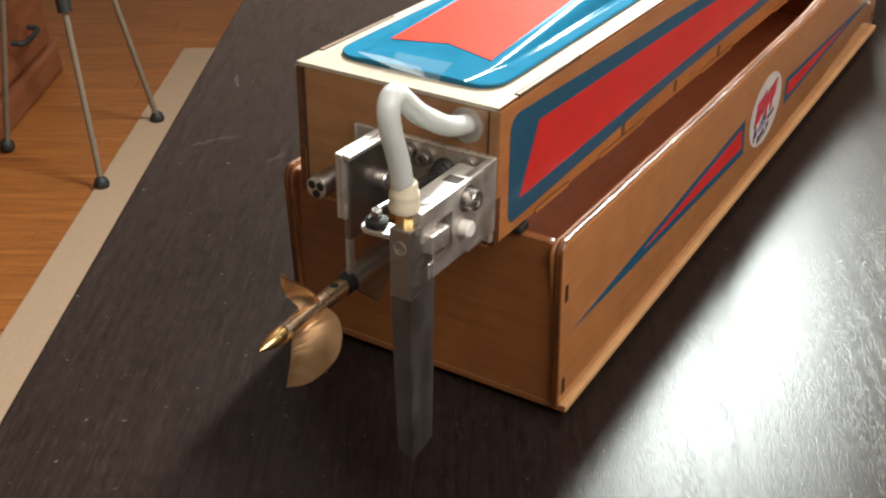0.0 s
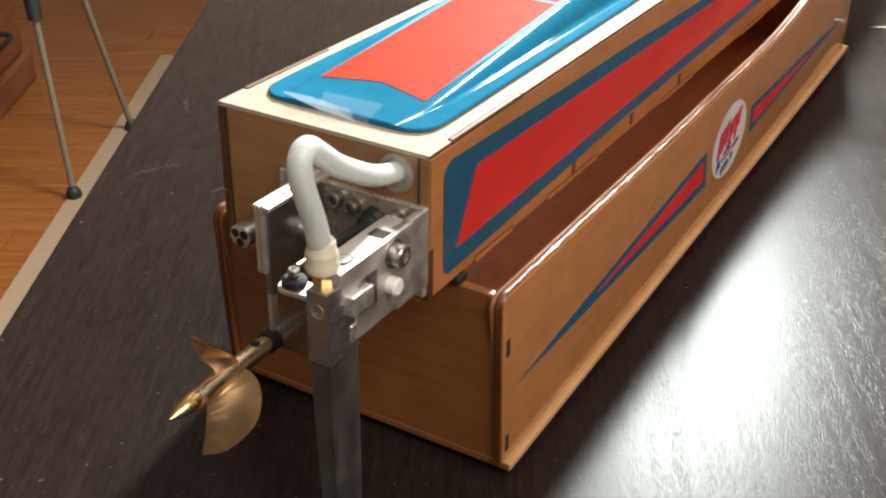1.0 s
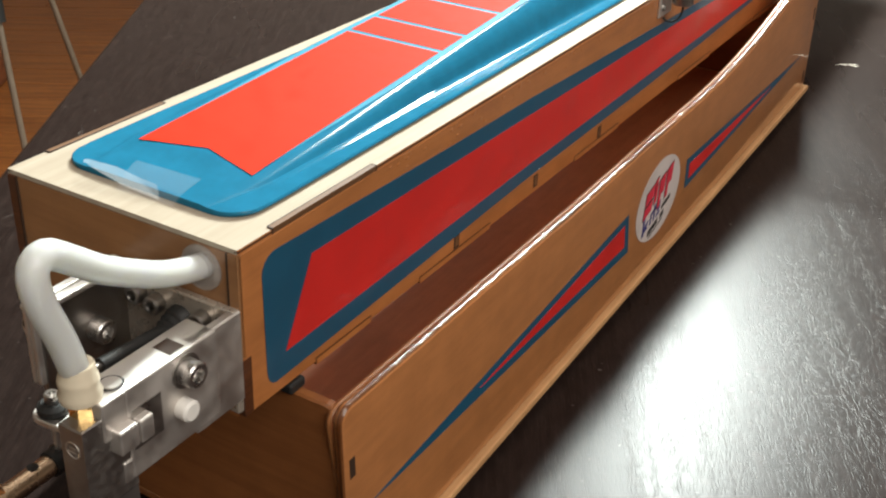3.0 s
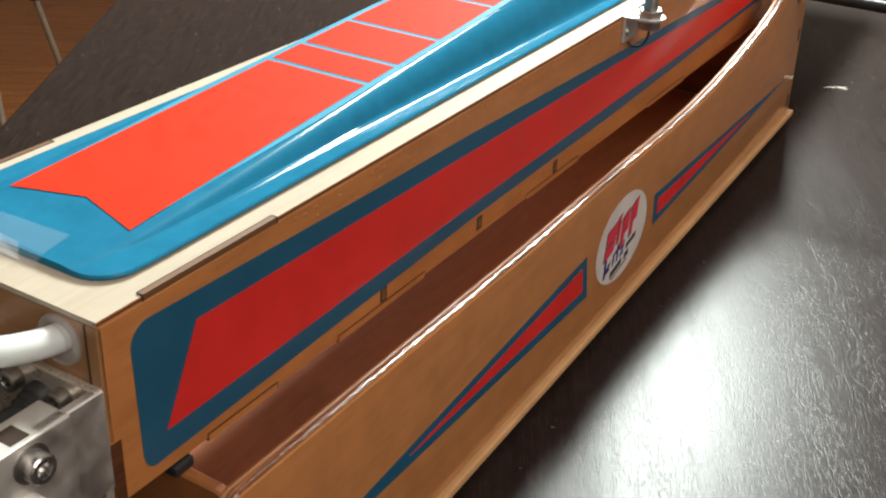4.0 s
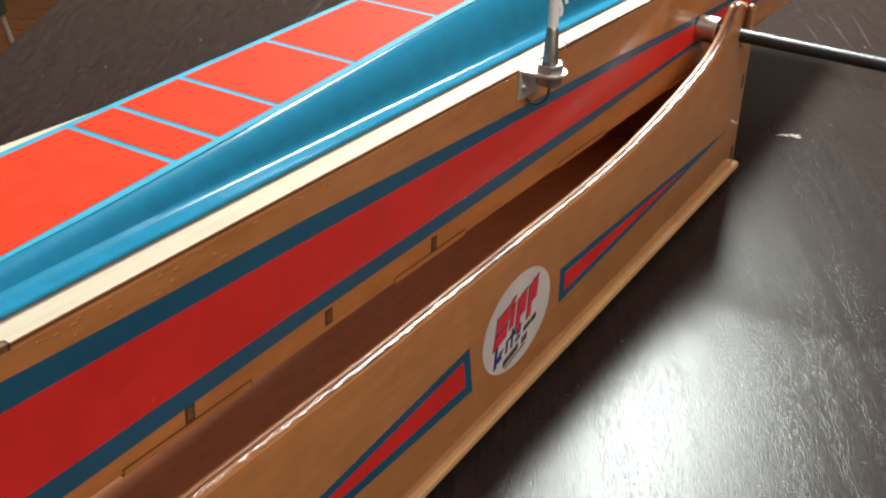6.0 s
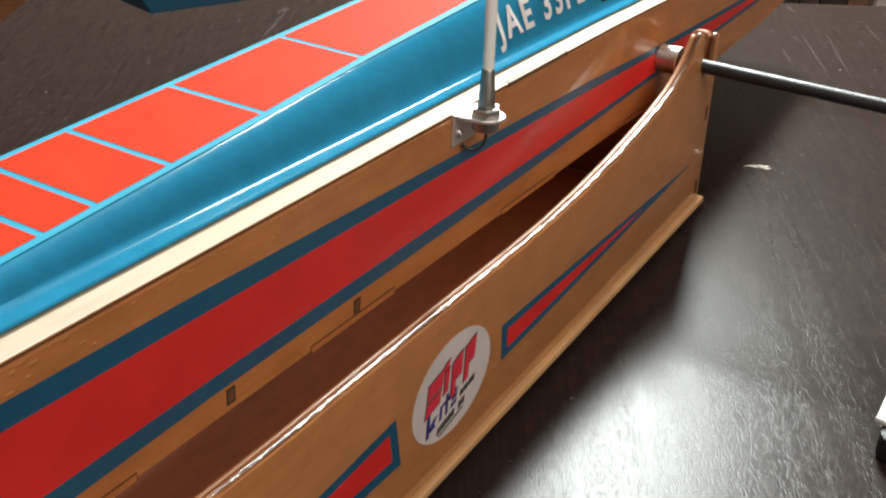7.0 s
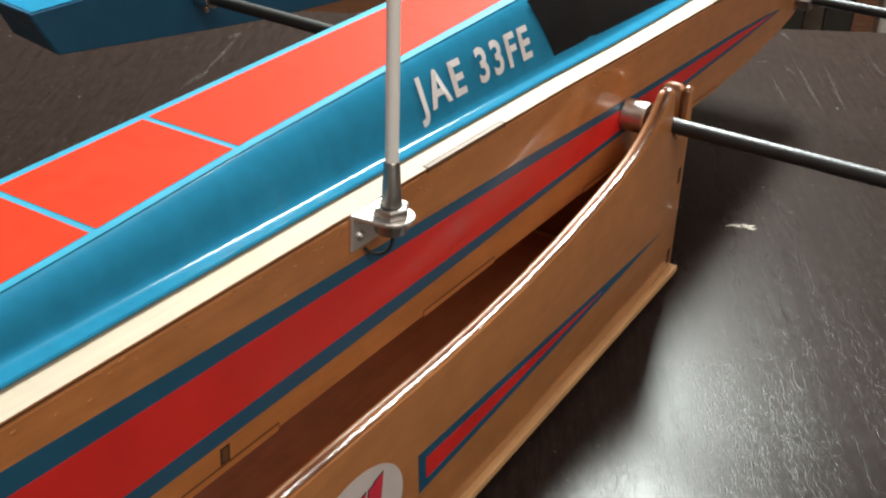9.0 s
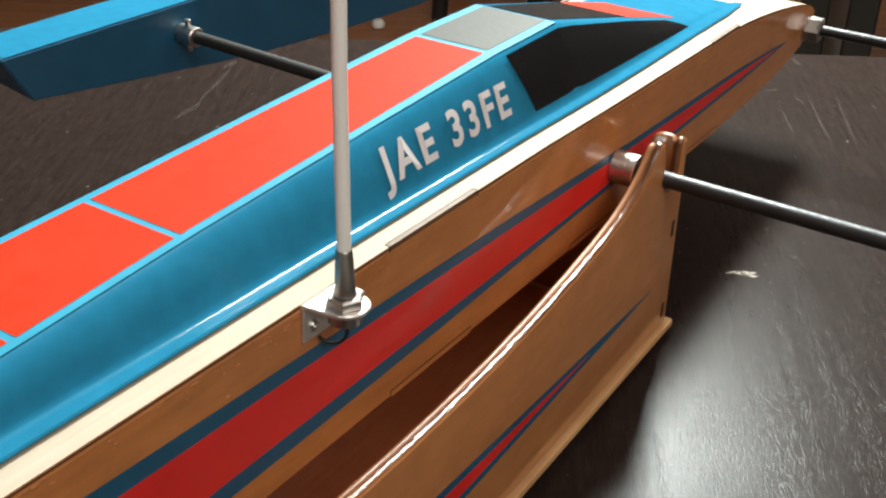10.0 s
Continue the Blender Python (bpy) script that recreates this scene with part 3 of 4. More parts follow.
# laser-cut tabs of the sides in the deck's edge
for sign in (1, -1):
    for y0, y1 in ((0.0133, 0.0592), (0.3106, 0.3562), (0.5540, 0.5870)):
        zt = max(deck_height(y0), deck_height(y1))
        x0, x1 = sorted((sign * (W + 0.00012), sign * (W - 0.0014)))
        tab = part("tab", box(x0, x1, y0, y1, zt - 0.0015, zt + 0.00008), TAB_WOOD, deck, "varnished plywood tab")
        lo, hi = sorted((sign * (W - 0.0014), sign * (W - 0.0017)))
        part("cut_line", box(lo, hi, y0, y1, zt - 0.001, zt + 0.00015), BURNT, tab)
        for y in (y0, y1):
            part("cut_line", box(x0, x1 + 0.0001 * (sign > 0), y - 0.0002, y + 0.0002, zt - 0.0016, zt + 0.00018), BURNT, tab)
    # glue line between deck and side
    x0, x1 = sorted((sign * (W + 0.0001), sign * (W - 0.001)))
    run = [i * 0.02 for i in range(34)]
    part("seam", slab([(y, deck_height(y) - 0.0009) for y in run] + [(y, deck_height(y) - 0.0005) for y in reversed(run)], "x", x0, x1), BURNT, sides[sign])
    # slots near the lower edge and the long tabs of the bottom panel
    for y in (0.1075, 0.1650, 0.2222):
        slot = part("slot", box(x0, x1, y - 0.0017, y + 0.0017, 0.0028, 0.0078), BURNT, sides[sign])
        part("slot_fill", box(*sorted((sign * (W + 0.00018), sign * (W - 0.001))), y - 0.0010, y + 0.0010, 0.0035, 0.0071), TAB_WOOD, slot)
    for y0, y1 in ((0.030, 0.0575), (0.0845, 0.1309), (0.1993, 0.2430), (0.313, 0.358), (0.428, 0.472), (0.54, 0.58)):
        tab = part("bottom_tab", box(x0, x1, y0, y1, 0.0004, 0.0026), STAINED, sides[sign])
        part("tab_face", box(*sorted((sign * (W + 0.00018), sign * (W - 0.001))), y0 + 0.0004, y1 - 0.0004, 0.0002, 0.0021), HULL_WOOD, tab)
    part("corner_tab", box(*sorted((sign * (W + 0.00015), sign * (W - 0.002))), -0.0003, 0.0030, 0.0012, 0.0185), STAINED, sides[sign], "dark burnt finger joint")
    x0, x1 = sorted((sign * W, sign * (W - 0.0030)))
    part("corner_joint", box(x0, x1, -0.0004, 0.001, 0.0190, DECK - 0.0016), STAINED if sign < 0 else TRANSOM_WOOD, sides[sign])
    xx = sign * (W - 0.0032)
    part("seam", box(xx - 0.0003, xx + 0.0003, -0.0005, 0.001, 0.0012, DECK - 0.0016), BURNT, sides[sign])

# beads and runs where the varnish gathered below the deck's edge
for sign in (1, -1):
    luck = random.Random(41)
    bm = bmesh.new()
    for k in range(150):
        y = luck.uniform(0.06, 0.56)
        z = deck_height(y) - 0.0018 - abs(luck.gauss(0, 0.0030))
        size = luck.uniform(0.00025, 0.00065)
        bmesh.ops.create_uvsphere(bm, u_segments=8, v_segments=5, radius=1, matrix=Matrix.Translation((sign * (W - 0.00005), y, z)) @ Matrix.Diagonal((0.00022, size * luck.uniform(1.2, 3.0), size, 1)))
    runs = part("gathered_varnish", bm, RUNS, sides[sign], "glossy beads of varnish", True)
    tagged(runs, "", "", "", "stuff")

# long tapering side decal, blue with a red field
for sign in (1, -1):
    low = [(0.158, 0.0091), (0.27, 0.0099), (0.34, 0.0112), (0.42, 0.0138), (0.50, 0.0156), (0.60, 0.0174), (0.655, 0.0192), (0.674, 0.0203)]
    high = [(0.655, 0.0222), (0.60, 0.0254), (0.46, 0.0294), (0.38, 0.0330), (0.316, 0.0350), (0.27, 0.0366), (0.206, 0.0388), (0.156, 0.0408), (0.104, 0.0418)]
    outer = [(0.0090, 0.0100)] + arc(0.0132, 0.0088, 0.0040, 190, 285, 4) + low + high + arc(0.0142, 0.0388, 0.0058, 85, 175, 5)
    inner = [(0.0168, 0.0124), (0.158, 0.0147), (0.27, 0.0155), (0.36, 0.0158), (0.42, 0.0164), (0.46, 0.0174), (0.60, 0.0197), (0.660, 0.0207), (0.60, 0.0232), (0.46, 0.0264), (0.38, 0.0290), (0.27, 0.0322), (0.207, 0.0333), (0.157, 0.0344), (0.0289, 0.0368)]
    band = decal("side_decal", outer, W + 0.0001, BLUE_DECAL, sides[sign], sign, "blue side decal with a red field")
    decal("red_field", inner, W + 0.00028, RED_DECAL, band, sign)

# cowl: stations along the boat of ridge half-width, ridge height, foot half-width, flange half-width
COWL = [(0.0105, 0.0205, 0.0524, 0.0215, 0.0322), (0.0240, 0.0228, 0.0527, 0.0242, 0.0327), (0.0310, 0.0236, 0.0535, 0.0254, 0.0328),
        (0.0600, 0.0232, 0.0554, 0.0262, 0.0328), (0.1290, 0.0220, 0.0599, 0.0263, 0.0327), (0.2090, 0.0205, 0.0650, 0.0268, 0.0326),
        (0.2580, 0.0192, 0.0684, 0.0274, 0.0326), (0.3300, 0.0187, 0.0728, 0.0278, 0.0326), (0.4040, 0.0184, 0.0770, 0.0281, 0.0326),
        (0.4460, 0.0180, 0.0778, 0.0281, 0.0326), (0.5050, 0.0190, 0.0660, 0.0272, 0.0322), (0.5660, 0.0208, 0.0525, 0.0255, 0.0310),
        (0.6000, 0.0215, 0.0505, 0.0245, 0.0298), (0.6350, 0.0180, 0.0450, 0.0220, 0.0250)]
FIELD = [(0.029, 0.0205), (0.087, 0.0191), (0.133, 0.0183), (0.184, 0.0175), (0.209, 0.0168), (0.260, 0.0154), (0.320, 0.0148), (0.402, 0.0134), (0.446, 0.0130), (0.50, 0.0150), (0.57, 0.0178)]


def cowl_at(y):
    for a, b in zip(COWL, COWL[1:]):
        if y <= b[0]:
            t = max(0.0, (y - a[0]) / (b[0] - a[0]))
            return [a[i] + (b[i] - a[i]) * t for i in range(1, 5)]
    return list(COWL[-1][1:])


def field_half(y):
    """Half the width of the painted field on the cowl's top."""
    for (a, p), (b, q) in zip(FIELD, FIELD[1:]):
        if y <= b:
            return p + (q - p) * max(0.0, (y - a) / (b - a))
    return FIELD[-1][1]


def flange_top(y):
    return deck_height(y) + 0.0016


def wall_point(y, s, off=0.0, sign=1):
    """A point of the cowl's sloping wall: s from 0 at its foot to 1 at the ridge."""
    r, zr, foot, _ = cowl_at(y)
    z0 = flange_top(y)
    belly = 0.0010 * math.sin(math.pi * s) * min(1, max(0, (zr - z0)) / 0.01)
    slope = Vector((zr - z0, 0, foot - r)).normalized()
    return Vector((sign * (foot + (r - foot) * s + (belly + off) * slope.x), y, z0 + (zr - z0) * s + (belly + off) * slope.z))


def cowl_shell():
    ys = sorted({*(round(0.0105 + 0.006 * i, 4) for i in range(104)), *(c[0] for c in COWL), 0.0106, 0.0109, 0.0115, 0.0125, 0.0140, 0.0155, 0.0180})
    rows = []
    for y in ys:
        r, zr, foot, fl = cowl_at(y)
        if y < 0.0195:
            back = 0.0090 - (y - 0.0105)
            fl -= 0.0090 - math.sqrt(max(0.0, 0.0090 ** 2 - back ** 2))
            foot = min(foot, fl - 0.0030)
        zf = flange_top(y)
        soft = min(0.0014, 0.4 * max(0.0002, zr - zf))
        half = [Vector((fl - 0.0009, y, deck_height(y) + 0.0001)), Vector((fl, y, zf - 0.0008)), Vector((fl, y, zf - 0.0004)), Vector((fl - 0.0004, y, zf)), Vector((foot + 0.0024, y, zf + 0.0001)),
                Vector((foot + 0.0013, y, zf + soft * 0.16)), Vector((foot + 0.0006, y, zf + soft * 0.45))]
        rise = min(1.0, max(0.0, zr - zf) / 0.012)
        half += [wall_point(y, s, lift * rise) for s, lift in ((0.10, 0.00045), (0.17, 0.00025), (0.26, 0.00008), (0.38, 0), (0.5, 0), (0.64, 0), (0.76, 0))]
        a, b = wall_point(y, 0.76), Vector((r - 0.0022, y, zr + 0.0002))
        peak = Vector((r, y, zr))
        half += [a * (1 - t) ** 2 + peak * 2 * t * (1 - t) + b * t * t for t in (0.3, 0.55, 0.8, 1.0)]
        rows.append(half + [Vector((0, y, zr + 0.0002))] + [Vector((-p.x, p.y, p.z)) for p in reversed(half)])
    bm = patch(rows)
    for row in (rows[0], rows[-1]):
        bm.faces.new([bm.verts.new(p) for p in row])
    bmesh.ops.remove_doubles(bm, verts=bm.verts, dist=0.00001)
    return bm


cowl = part("cowl", cowl_shell(), BLUE, boat, "glossy blue moulded cowl with red panels", True)


def top_panel(name, y0, y1, mat, rear_notch=0.0, inset=None, n=10, lift=0.00045):
    rows = []
    for i in range(n + 1):
        row = []
        for k in range(-4, 5):
            start = y0 + rear_notch * (1 - abs(k) / 4)
            y = start + (y1 - start) * i / n
            r, zr, _, _ = cowl_at(y)
            row.append((k / 4 * (field_half(y) if inset is None else r - inset), y, zr + lift))
        rows.append(row)
    return part(name, patch(rows), mat, cowl)


# the lit-toned lines between the panels: one film under them that widens towards the ridge
film = []
for i in range(41):
    y = 0.0375 + (0.4458 - 0.0375) * i / 40
    r, zr, _, _ = cowl_at(y)
    half = field_half(y) + (r - 0.0012 - field_half(y)) * min(1.0, (y - 0.0375) / 0.06)
    film.append([(half * k / 4, y, zr + 0.0003) for k in range(-4, 5)])
part("line_film", patch(film), LIT_BLUE, cowl, "blue lines in a paler, lit tone")
LINES = [0.0295, 0.1290, 0.1453, 0.1705, 0.2081, 0.2572, 0.4018]
for i, (a, b) in enumerate(zip(LINES, LINES[1:])):
    top_panel("red_panel", a + (0.0011 if i else 0), b - 0.0011, RED, 0.0060 if i == 0 else 0)
top_panel("grey_panel", 0.4036, 0.4450, GREY)
top_panel("windscreen", 0.4475, 0.5140, GLAZING)
top_panel("red_panel", 0.5140, 0.5640, RED)
for sign in (1, -1):
    rows = []
    for i in range(13):
        t = i / 12
        lower = 0.4153 + (0.5620 - 0.4153) * t
        upper = 0.4058 + (0.5560 - 0.4058) * t
        rows.append([wall_point(lower + (upper - lower) * s, 0.11 + 0.85 * s if t < 0.95 else 0.11 + 0.45 * s, 0.0004, sign) for s in [k / 6 for k in range(7)]])
    part("side_window", patch(rows), GLAZING, cowl, "black side window film")

# name lettering on the cowl's side
sign_text = lettering("lettering", "JAE 33FE", 1.0, LETTER_WHITE, cowl, Matrix(), 0.004, 0.026)
lo = min(v.co.x for v in sign_text.data.vertices)
hi = max(v.co.x for v in sign_text.data.vertices)
tall = max(v.co.y for v in sign_text.data.vertices)
for v in sign_text.data.vertices:
    v.co = wall_point(0.3278 + (0.3996 - 0.3278) * (v.co.x - lo) / (hi - lo), 0.27 + (0.51 - 0.08 * (v.co.x - lo) / (hi - lo)) * v.co.y / tall, 0.0005 + 0.01 * max(0, v.co.z))
# clear tape at the cowl's rear edge
tape = part("clear_tape", patch([[(-0.0110, 0.0190, 0.0537), (0.0112, 0.0200, 0.0537)], [(-0.0080, 0.0112, 0.0532), (0.0125, 0.0108, 0.0532)], [(-0.0060, 0.0060, 0.0513), (0.0128, 0.0074, 0.0513)]]), TAPE, boat, "clear sticky tape")
part("lifted_edge", patch([[(-0.0215, 0.0112, 0.0542), (-0.0200, 0.0084, 0.0550)], [(-0.0120, 0.0128, 0.0538), (-0.0125, 0.0072, 0.0542)], [(-0.0040, 0.0118, 0.0536), (-0.0040, 0.0066, 0.0530)], [(0.0040, 0.0112, 0.0535), (0.0080, 0.0076, 0.0518)]]), LIFTED, tape, "milky lifted end of the tape")
# booms and collars
boom_label = "polished metal boom tube"
part("boom", pipe([(-0.04, 0.4600, 0.0238), (0.36, 0.4600, 0.0236)], 0.0031), CHROME, boat, boom_label, True)
part("boom", pipe([(-0.036, 0.4590, 0.0255), (-0.196, 0.4745, 0.0222)], 0.0030), RUBBER, boat, "black boom tube", True)
part("boom", pipe([(-0.04, 0.7060, 0.0206), (0.36, 0.7060, 0.0206)], 0.0029), CHROME, boat, boom_label, True)
part("boom_collar", lathe([(0.0033, 0), (0.0061, 0), (0.0064, 0.0004), (0.0064, 0.0094), (0.0061, 0.0098), (0.0033, 0.0098)], 40), STEEL, boat, "polished steel collar", False, along((W + 0.0005, 0.4600, 0.0236), (1, 0, 0)))
part("boss", lathe([(0.0066, 0), (0.0066, 0.0014), (0.0033, 0.0014)], 24), STEEL, boat, "", True, along((W, 0.7060, 0.0204), (1, 0, 0)))
part("boom_nut", lathe([(0.0062, 0), (0.0070, 0.0006), (0.0070, 0.0072), (0.0060, 0.0080), (0.0030, 0.0080)], 6), STEEL, boat, "hexagonal steel nut", False, along((W + 0.0012, 0.7060, 0.0204), (1, 0, 0)))

# port-side sponson
def sponson():
    xi, xo = -0.1997, -0.2290
    stations = [(0.3710, 0.3851, 0.0345, 0.0126), (0.44, 0.44, 0.0358, 0.0065), (0.4900, 0.4900, 0.0366, 0.0010), (0.5414, 0.5414, 0.0373, -0.0037), (0.61, 0.61, 0.0380, -0.0075), (0.685, 0.685, 0.0386, -0.0097), (0.78, 0.78, 0.0390, -0.0075), (0.86, 0.86, 0.0375, 0.0100)]
    bm = bmesh.new()
    rings = [[bm.verts.new(p) for p in ((xi, yb, zb), (xi, yt, zt), (xo, yt + (0.004 if i == 0 else 0), zt), (xo, yb, zb + 0.004))] for i, (yt, yb, zt, zb) in enumerate(stations)]
    for a, b in zip(rings, rings[1:]):
        for i in range(4):
            bm.faces.new((a[i], a[(i + 1) % 4], b[(i + 1) % 4], b[i]))
    bm.faces.new(rings[0])
    bm.faces.new(rings[-1])
    bmesh.ops.recalc_face_normals(bm, faces=bm.faces)
    bmesh.ops.bevel(bm, geom=list(bm.edges), offset=0.0006, segments=2, affect="EDGES")
    return bm


pod = part("sponson", sponson(), SPONSON_SHADE_BLUE, boat, "blue painted outrigger sponson")
# same paint on top in its lit tone, brighter than the shaded sides
part("lit_top", patch([[(-0.2004, 0.3735, 0.0348), (-0.2283, 0.3775, 0.0348)], [(-0.2004, 0.44, 0.0361), (-0.2283, 0.44, 0.0361)], [(-0.2004, 0.61, 0.0383), (-0.2283, 0.61, 0.0383)], [(-0.2004, 0.78, 0.0393), (-0.2283, 0.78, 0.0393)]]), BLUE, pod, "blue gloss top in the lit tone")
socket = part("boom_socket", lathe([(0.0033, 0), (0.0046, 0), (0.0048, 0.0004), (0.0048, 0.0120), (0.0044, 0.0124), (0.0033, 0.0124)], 24), STEEL, pod, "steel boom socket", True, along((-0.1997, 0.4749, 0.0221), (0.160, -0.0175, 0.0048)))
for z in (0.0046, -0.0078):
    part("set_screw", lathe([(0.0013, 0), (0.0015, 0.0003), (0.0015, 0.0030), (0.0012, 0.0033), (0, 0.0033)], 12), STEEL, socket, "", True, pose(0.0 , z, 0.0060, -90, 0, 0))

# aerial bracket and aerial
bracket = part("aerial_bracket", box(W, W + 0.0012, 0.2725, 0.2868, 0.0402, 0.0506, 0.0003), ALUMINIUM, boat, "small aluminium angle bracket")
ear = arc(W + 0.0082, 0.2800, 0.0064, -70, 70, 8)
part("bracket_shelf", slab([(W, 0.2725)] + ear + [(W, 0.2868)], "z", 0.0498, 0.0511, 0.0003), ALUMINIUM, bracket)
cap_screw(bracket, (W + 0.0012, 0.2758, 0.0444), (1, 0, 0), 0.0016, 0.0010)
part("grommet", lathe([(0.0038, -0.0038), (0.0044, -0.0034), (0.0045, 0.0)], 20), DARK_STEEL, bracket, "", True, pose(W + 0.0083, 0.2800, 0.0498))
part("nut", lathe([(0.0046, 0.0), (0.0050, 0.0003), (0.0050, 0.0024), (0.0045, 0.0028), (0.0026, 0.0028)], 6), STEEL, bracket, "", False, pose(W + 0.0083, 0.2800, 0.0511, 2.6, -0.6, 0))
part("aerial_socket", lathe([(0.0030, 0.0030), (0.0027, 0.0040), (0.0021, 0.0150), (0.0018, 0.0155)], 20), DARK_STEEL, bracket, "tapered steel socket", True, pose(W + 0.0083, 0.2800, 0.0511, 2.6, -0.6, 0))
part("aerial", pipe([(0, 0, 0.0120), (0.0004, 0, 0.060), (0.0010, 0.001, 0.110), (0.0015, 0.002, 0.170)], 0.0018), NYLON, bracket, "white plastic aerial tube", True, pose(W + 0.0083, 0.2800, 0.0511, 2.6, -0.6, 0))
part("aerial_wire", pipe(smoothed([(W + 0.0085, 0.2810, 0.0466), (W + 0.0076, 0.2812, 0.0408), (W + 0.0050, 0.2806, 0.0380), (W + 0.0022, 0.2798, 0.0378), (W + 0.0008, 0.2789, 0.0392)]), 0.0005, 8), RUBBER, bracket, "thin black wire", True)

# transom plate, bracket and rudder
plate = part("mounting_plate", box(0.0005, 0.0398, -0.0024, 0.0, 0.0030, 0.0340, 0.0004), PLATE, boat, "reflective metal transom plate")
for x, z in ((0.0148, 0.0287), (0.0085, 0.0298), (0.0300, 0.0290), (0.0120, 0.0095)):
    cap_screw(plate, (x, -0.0024, z), (0, -1, 0), 0.0027, 0.0034, DARK_STEEL)
part("linkage_boot", lathe([(0.0045, 0), (0.0042, 0.002), (0.0034, 0.0028), (0.0036, 0.0040), (0.0028, 0.0048), (0.0030, 0.0060), (0.0020, 0.0068)], 20), RUBBER, plate, "black rubber boot", True, along((0.0222, -0.0024, 0.0257), (0, -1, 0)))
part("pushrod", pipe([(0.0222, -0.0050, 0.0257), (0.0222, -0.0420, 0.0282)], 0.0011, 10), DARK_STEEL, boat, "thin steel pushrod", True)
part("rod_sleeve", pipe([(0.0222, -0.0090, 0.0259), (0.0222, -0.0300, 0.0274)], 0.0019, 12), RUBBER, boat, "black rubber sleeve", True)

arm = part("rudder_bracket", box(0.0375, 0.0402, -0.0180, 0.0, 0.0070, 0.0338, 0.0004), ALUMINIUM, boat, "machined aluminium rudder bracket")
part("bracket_block", box(0.0315, 0.0410, -0.0400, -0.0100, 0.0090, 0.0338, 0.0005, 2), ALUMINIUM, arm)
part("bracket_tongue", box(0.0320, 0.0410, -0.0470, -0.0398, 0.0235, 0.0338, 0.0005, 2), ALUMINIUM, arm)
part("tongue_foot", box(0.0335, 0.0410, -0.0425, -0.0398, 0.0090, 0.0150, 0.0004), ALUMINIUM, arm)
pivot = part("pivot_pin", lathe([(0.0033, 0), (0.0033, 0.0002), (0.0030, 0.0003), (0, 0.0003)], 28), STEEL, arm, "round pivot pin", False, pose(0.0367, -0.0398, 0.0337))
# black disc gives the groove its shade by colour
part("groove", lathe([(0.0030, 0.0003), (0.0030, 0.0004), (0, 0.0004)], 28), RUBBER, pivot)
part("cap", lathe([(0.0024, 0.0004), (0.0023, 0.0007), (0, 0.0007)], 28), ALUMINIUM, pivot)
# slot and recess are dark pieces on the surface, their shade is colour only
part("slot", box(0.0340, 0.0395, -0.0242, -0.0194, 0.0330, 0.03392), BURNT, arm)
part("recess", box(0.0400, 0.04115, -0.0390, -0.0296, 0.0165, 0.0277, 0.0002), DARK_STEEL, arm)
part("hinge_knuckle", box(0.0390, 0.0437, -0.0452, -0.0394, 0.0198, 0.0262, 0.0006, 2), ALUMINIUM, arm)
part("hinge_knuckle", box(0.0390, 0.0434, -0.0388, -0.0345, 0.0192, 0.0256, 0.0006, 2), ALUMINIUM, arm)
cap_screw(arm, (0.0410, -0.0213, 0.0285), (1, 0, 0), 0.0034, 0.0042, STEEL, 0.0045)
part("nylon_screw", lathe([(0.0026, 0), (0.0028, 0.0003), (0.0028, 0.0030), (0.0022, 0.0036), (0, 0.0036)], 20), NYLON, arm, "white nylon shear screw", True, along((0.0410, -0.0235, 0.0192), (1, 0, 0)))

RUD = [(0.0335, -0.0527), (0.0405, -0.0527), (0.0405, -0.0385), (0.0335, -0.0385)]
head = part("rudder", slab(RUD, "z", 0.0064, 0.0300, 0.0003), HEAD_METAL, boat, "brushed aluminium rudder blade")
bm = bmesh.new()
upper = [bm.verts.new((x, y, 0.0063)) for x, y in ((0.0336, -0.0526), (0.0403, -0.0526), (0.0403, -0.0386), (0.0336, -0.0386))]
lower = [bm.verts.new(p) for p in ((0.0342, -0.0500, -0.0520), (0.0402, -0.0502, -0.0560), (0.0388, -0.0362, -0.0550), (0.0368, -0.0362, -0.0510))]
bm.faces.new(upper), bm.faces.new(lower)
for i in range(4):
    bm.faces.new((upper[i], upper[(i + 1) % 4], lower[(i + 1) % 4], lower[i]))
part("blade", bm, BLADE, head)
mark = part("engraved_ring", lathe([(0.0018, 0), (0.0018, 0.00012), (0.0022, 0.00012), (0.0022, 0)], 28), ALUMINIUM, head, "small engraved ring mark", False, along((0.0370, -0.0527, 0.0240), (0, -1, 0)))
for y in (-0.0006, 0.0006):
    part("stroke", box(-0.0010, 0.0010, y - 0.00022, y + 0.00022, 0, 0.00012), ALUMINIUM, mark)
tiller = slab(arc(0.0240, -0.0470, 0.0038, 90, 270, 8) + [(0.0345, -0.0500), (0.0345, -0.0430)], "z", 0.0240, 0.0257, 0.0003)
part("tiller_arm", tiller, ALUMINIUM, head, "rounded aluminium tiller arm")
part("ball_link", lathe([(0.0028, 0), (0.0036, 0.0006), (0.0036, 0.0020), (0.0026, 0.0028), (0, 0.0028)], 20), RUBBER, head, "black ball link", True, pose(0.0250, -0.0468, 0.0257))
cap_screw(head, (0.0250, -0.0468, 0.0284), (0, 0, 1), 0.0017, 0.0026)
part("brass_nipple", lathe([(0.0030, 0), (0.0030, 0.0040), (0.0024, 0.0045), (0.0024, 0.0110)], 6), BRASS, head, "brass water nipple", False, pose(0.0350, -0.0470, 0.0298))
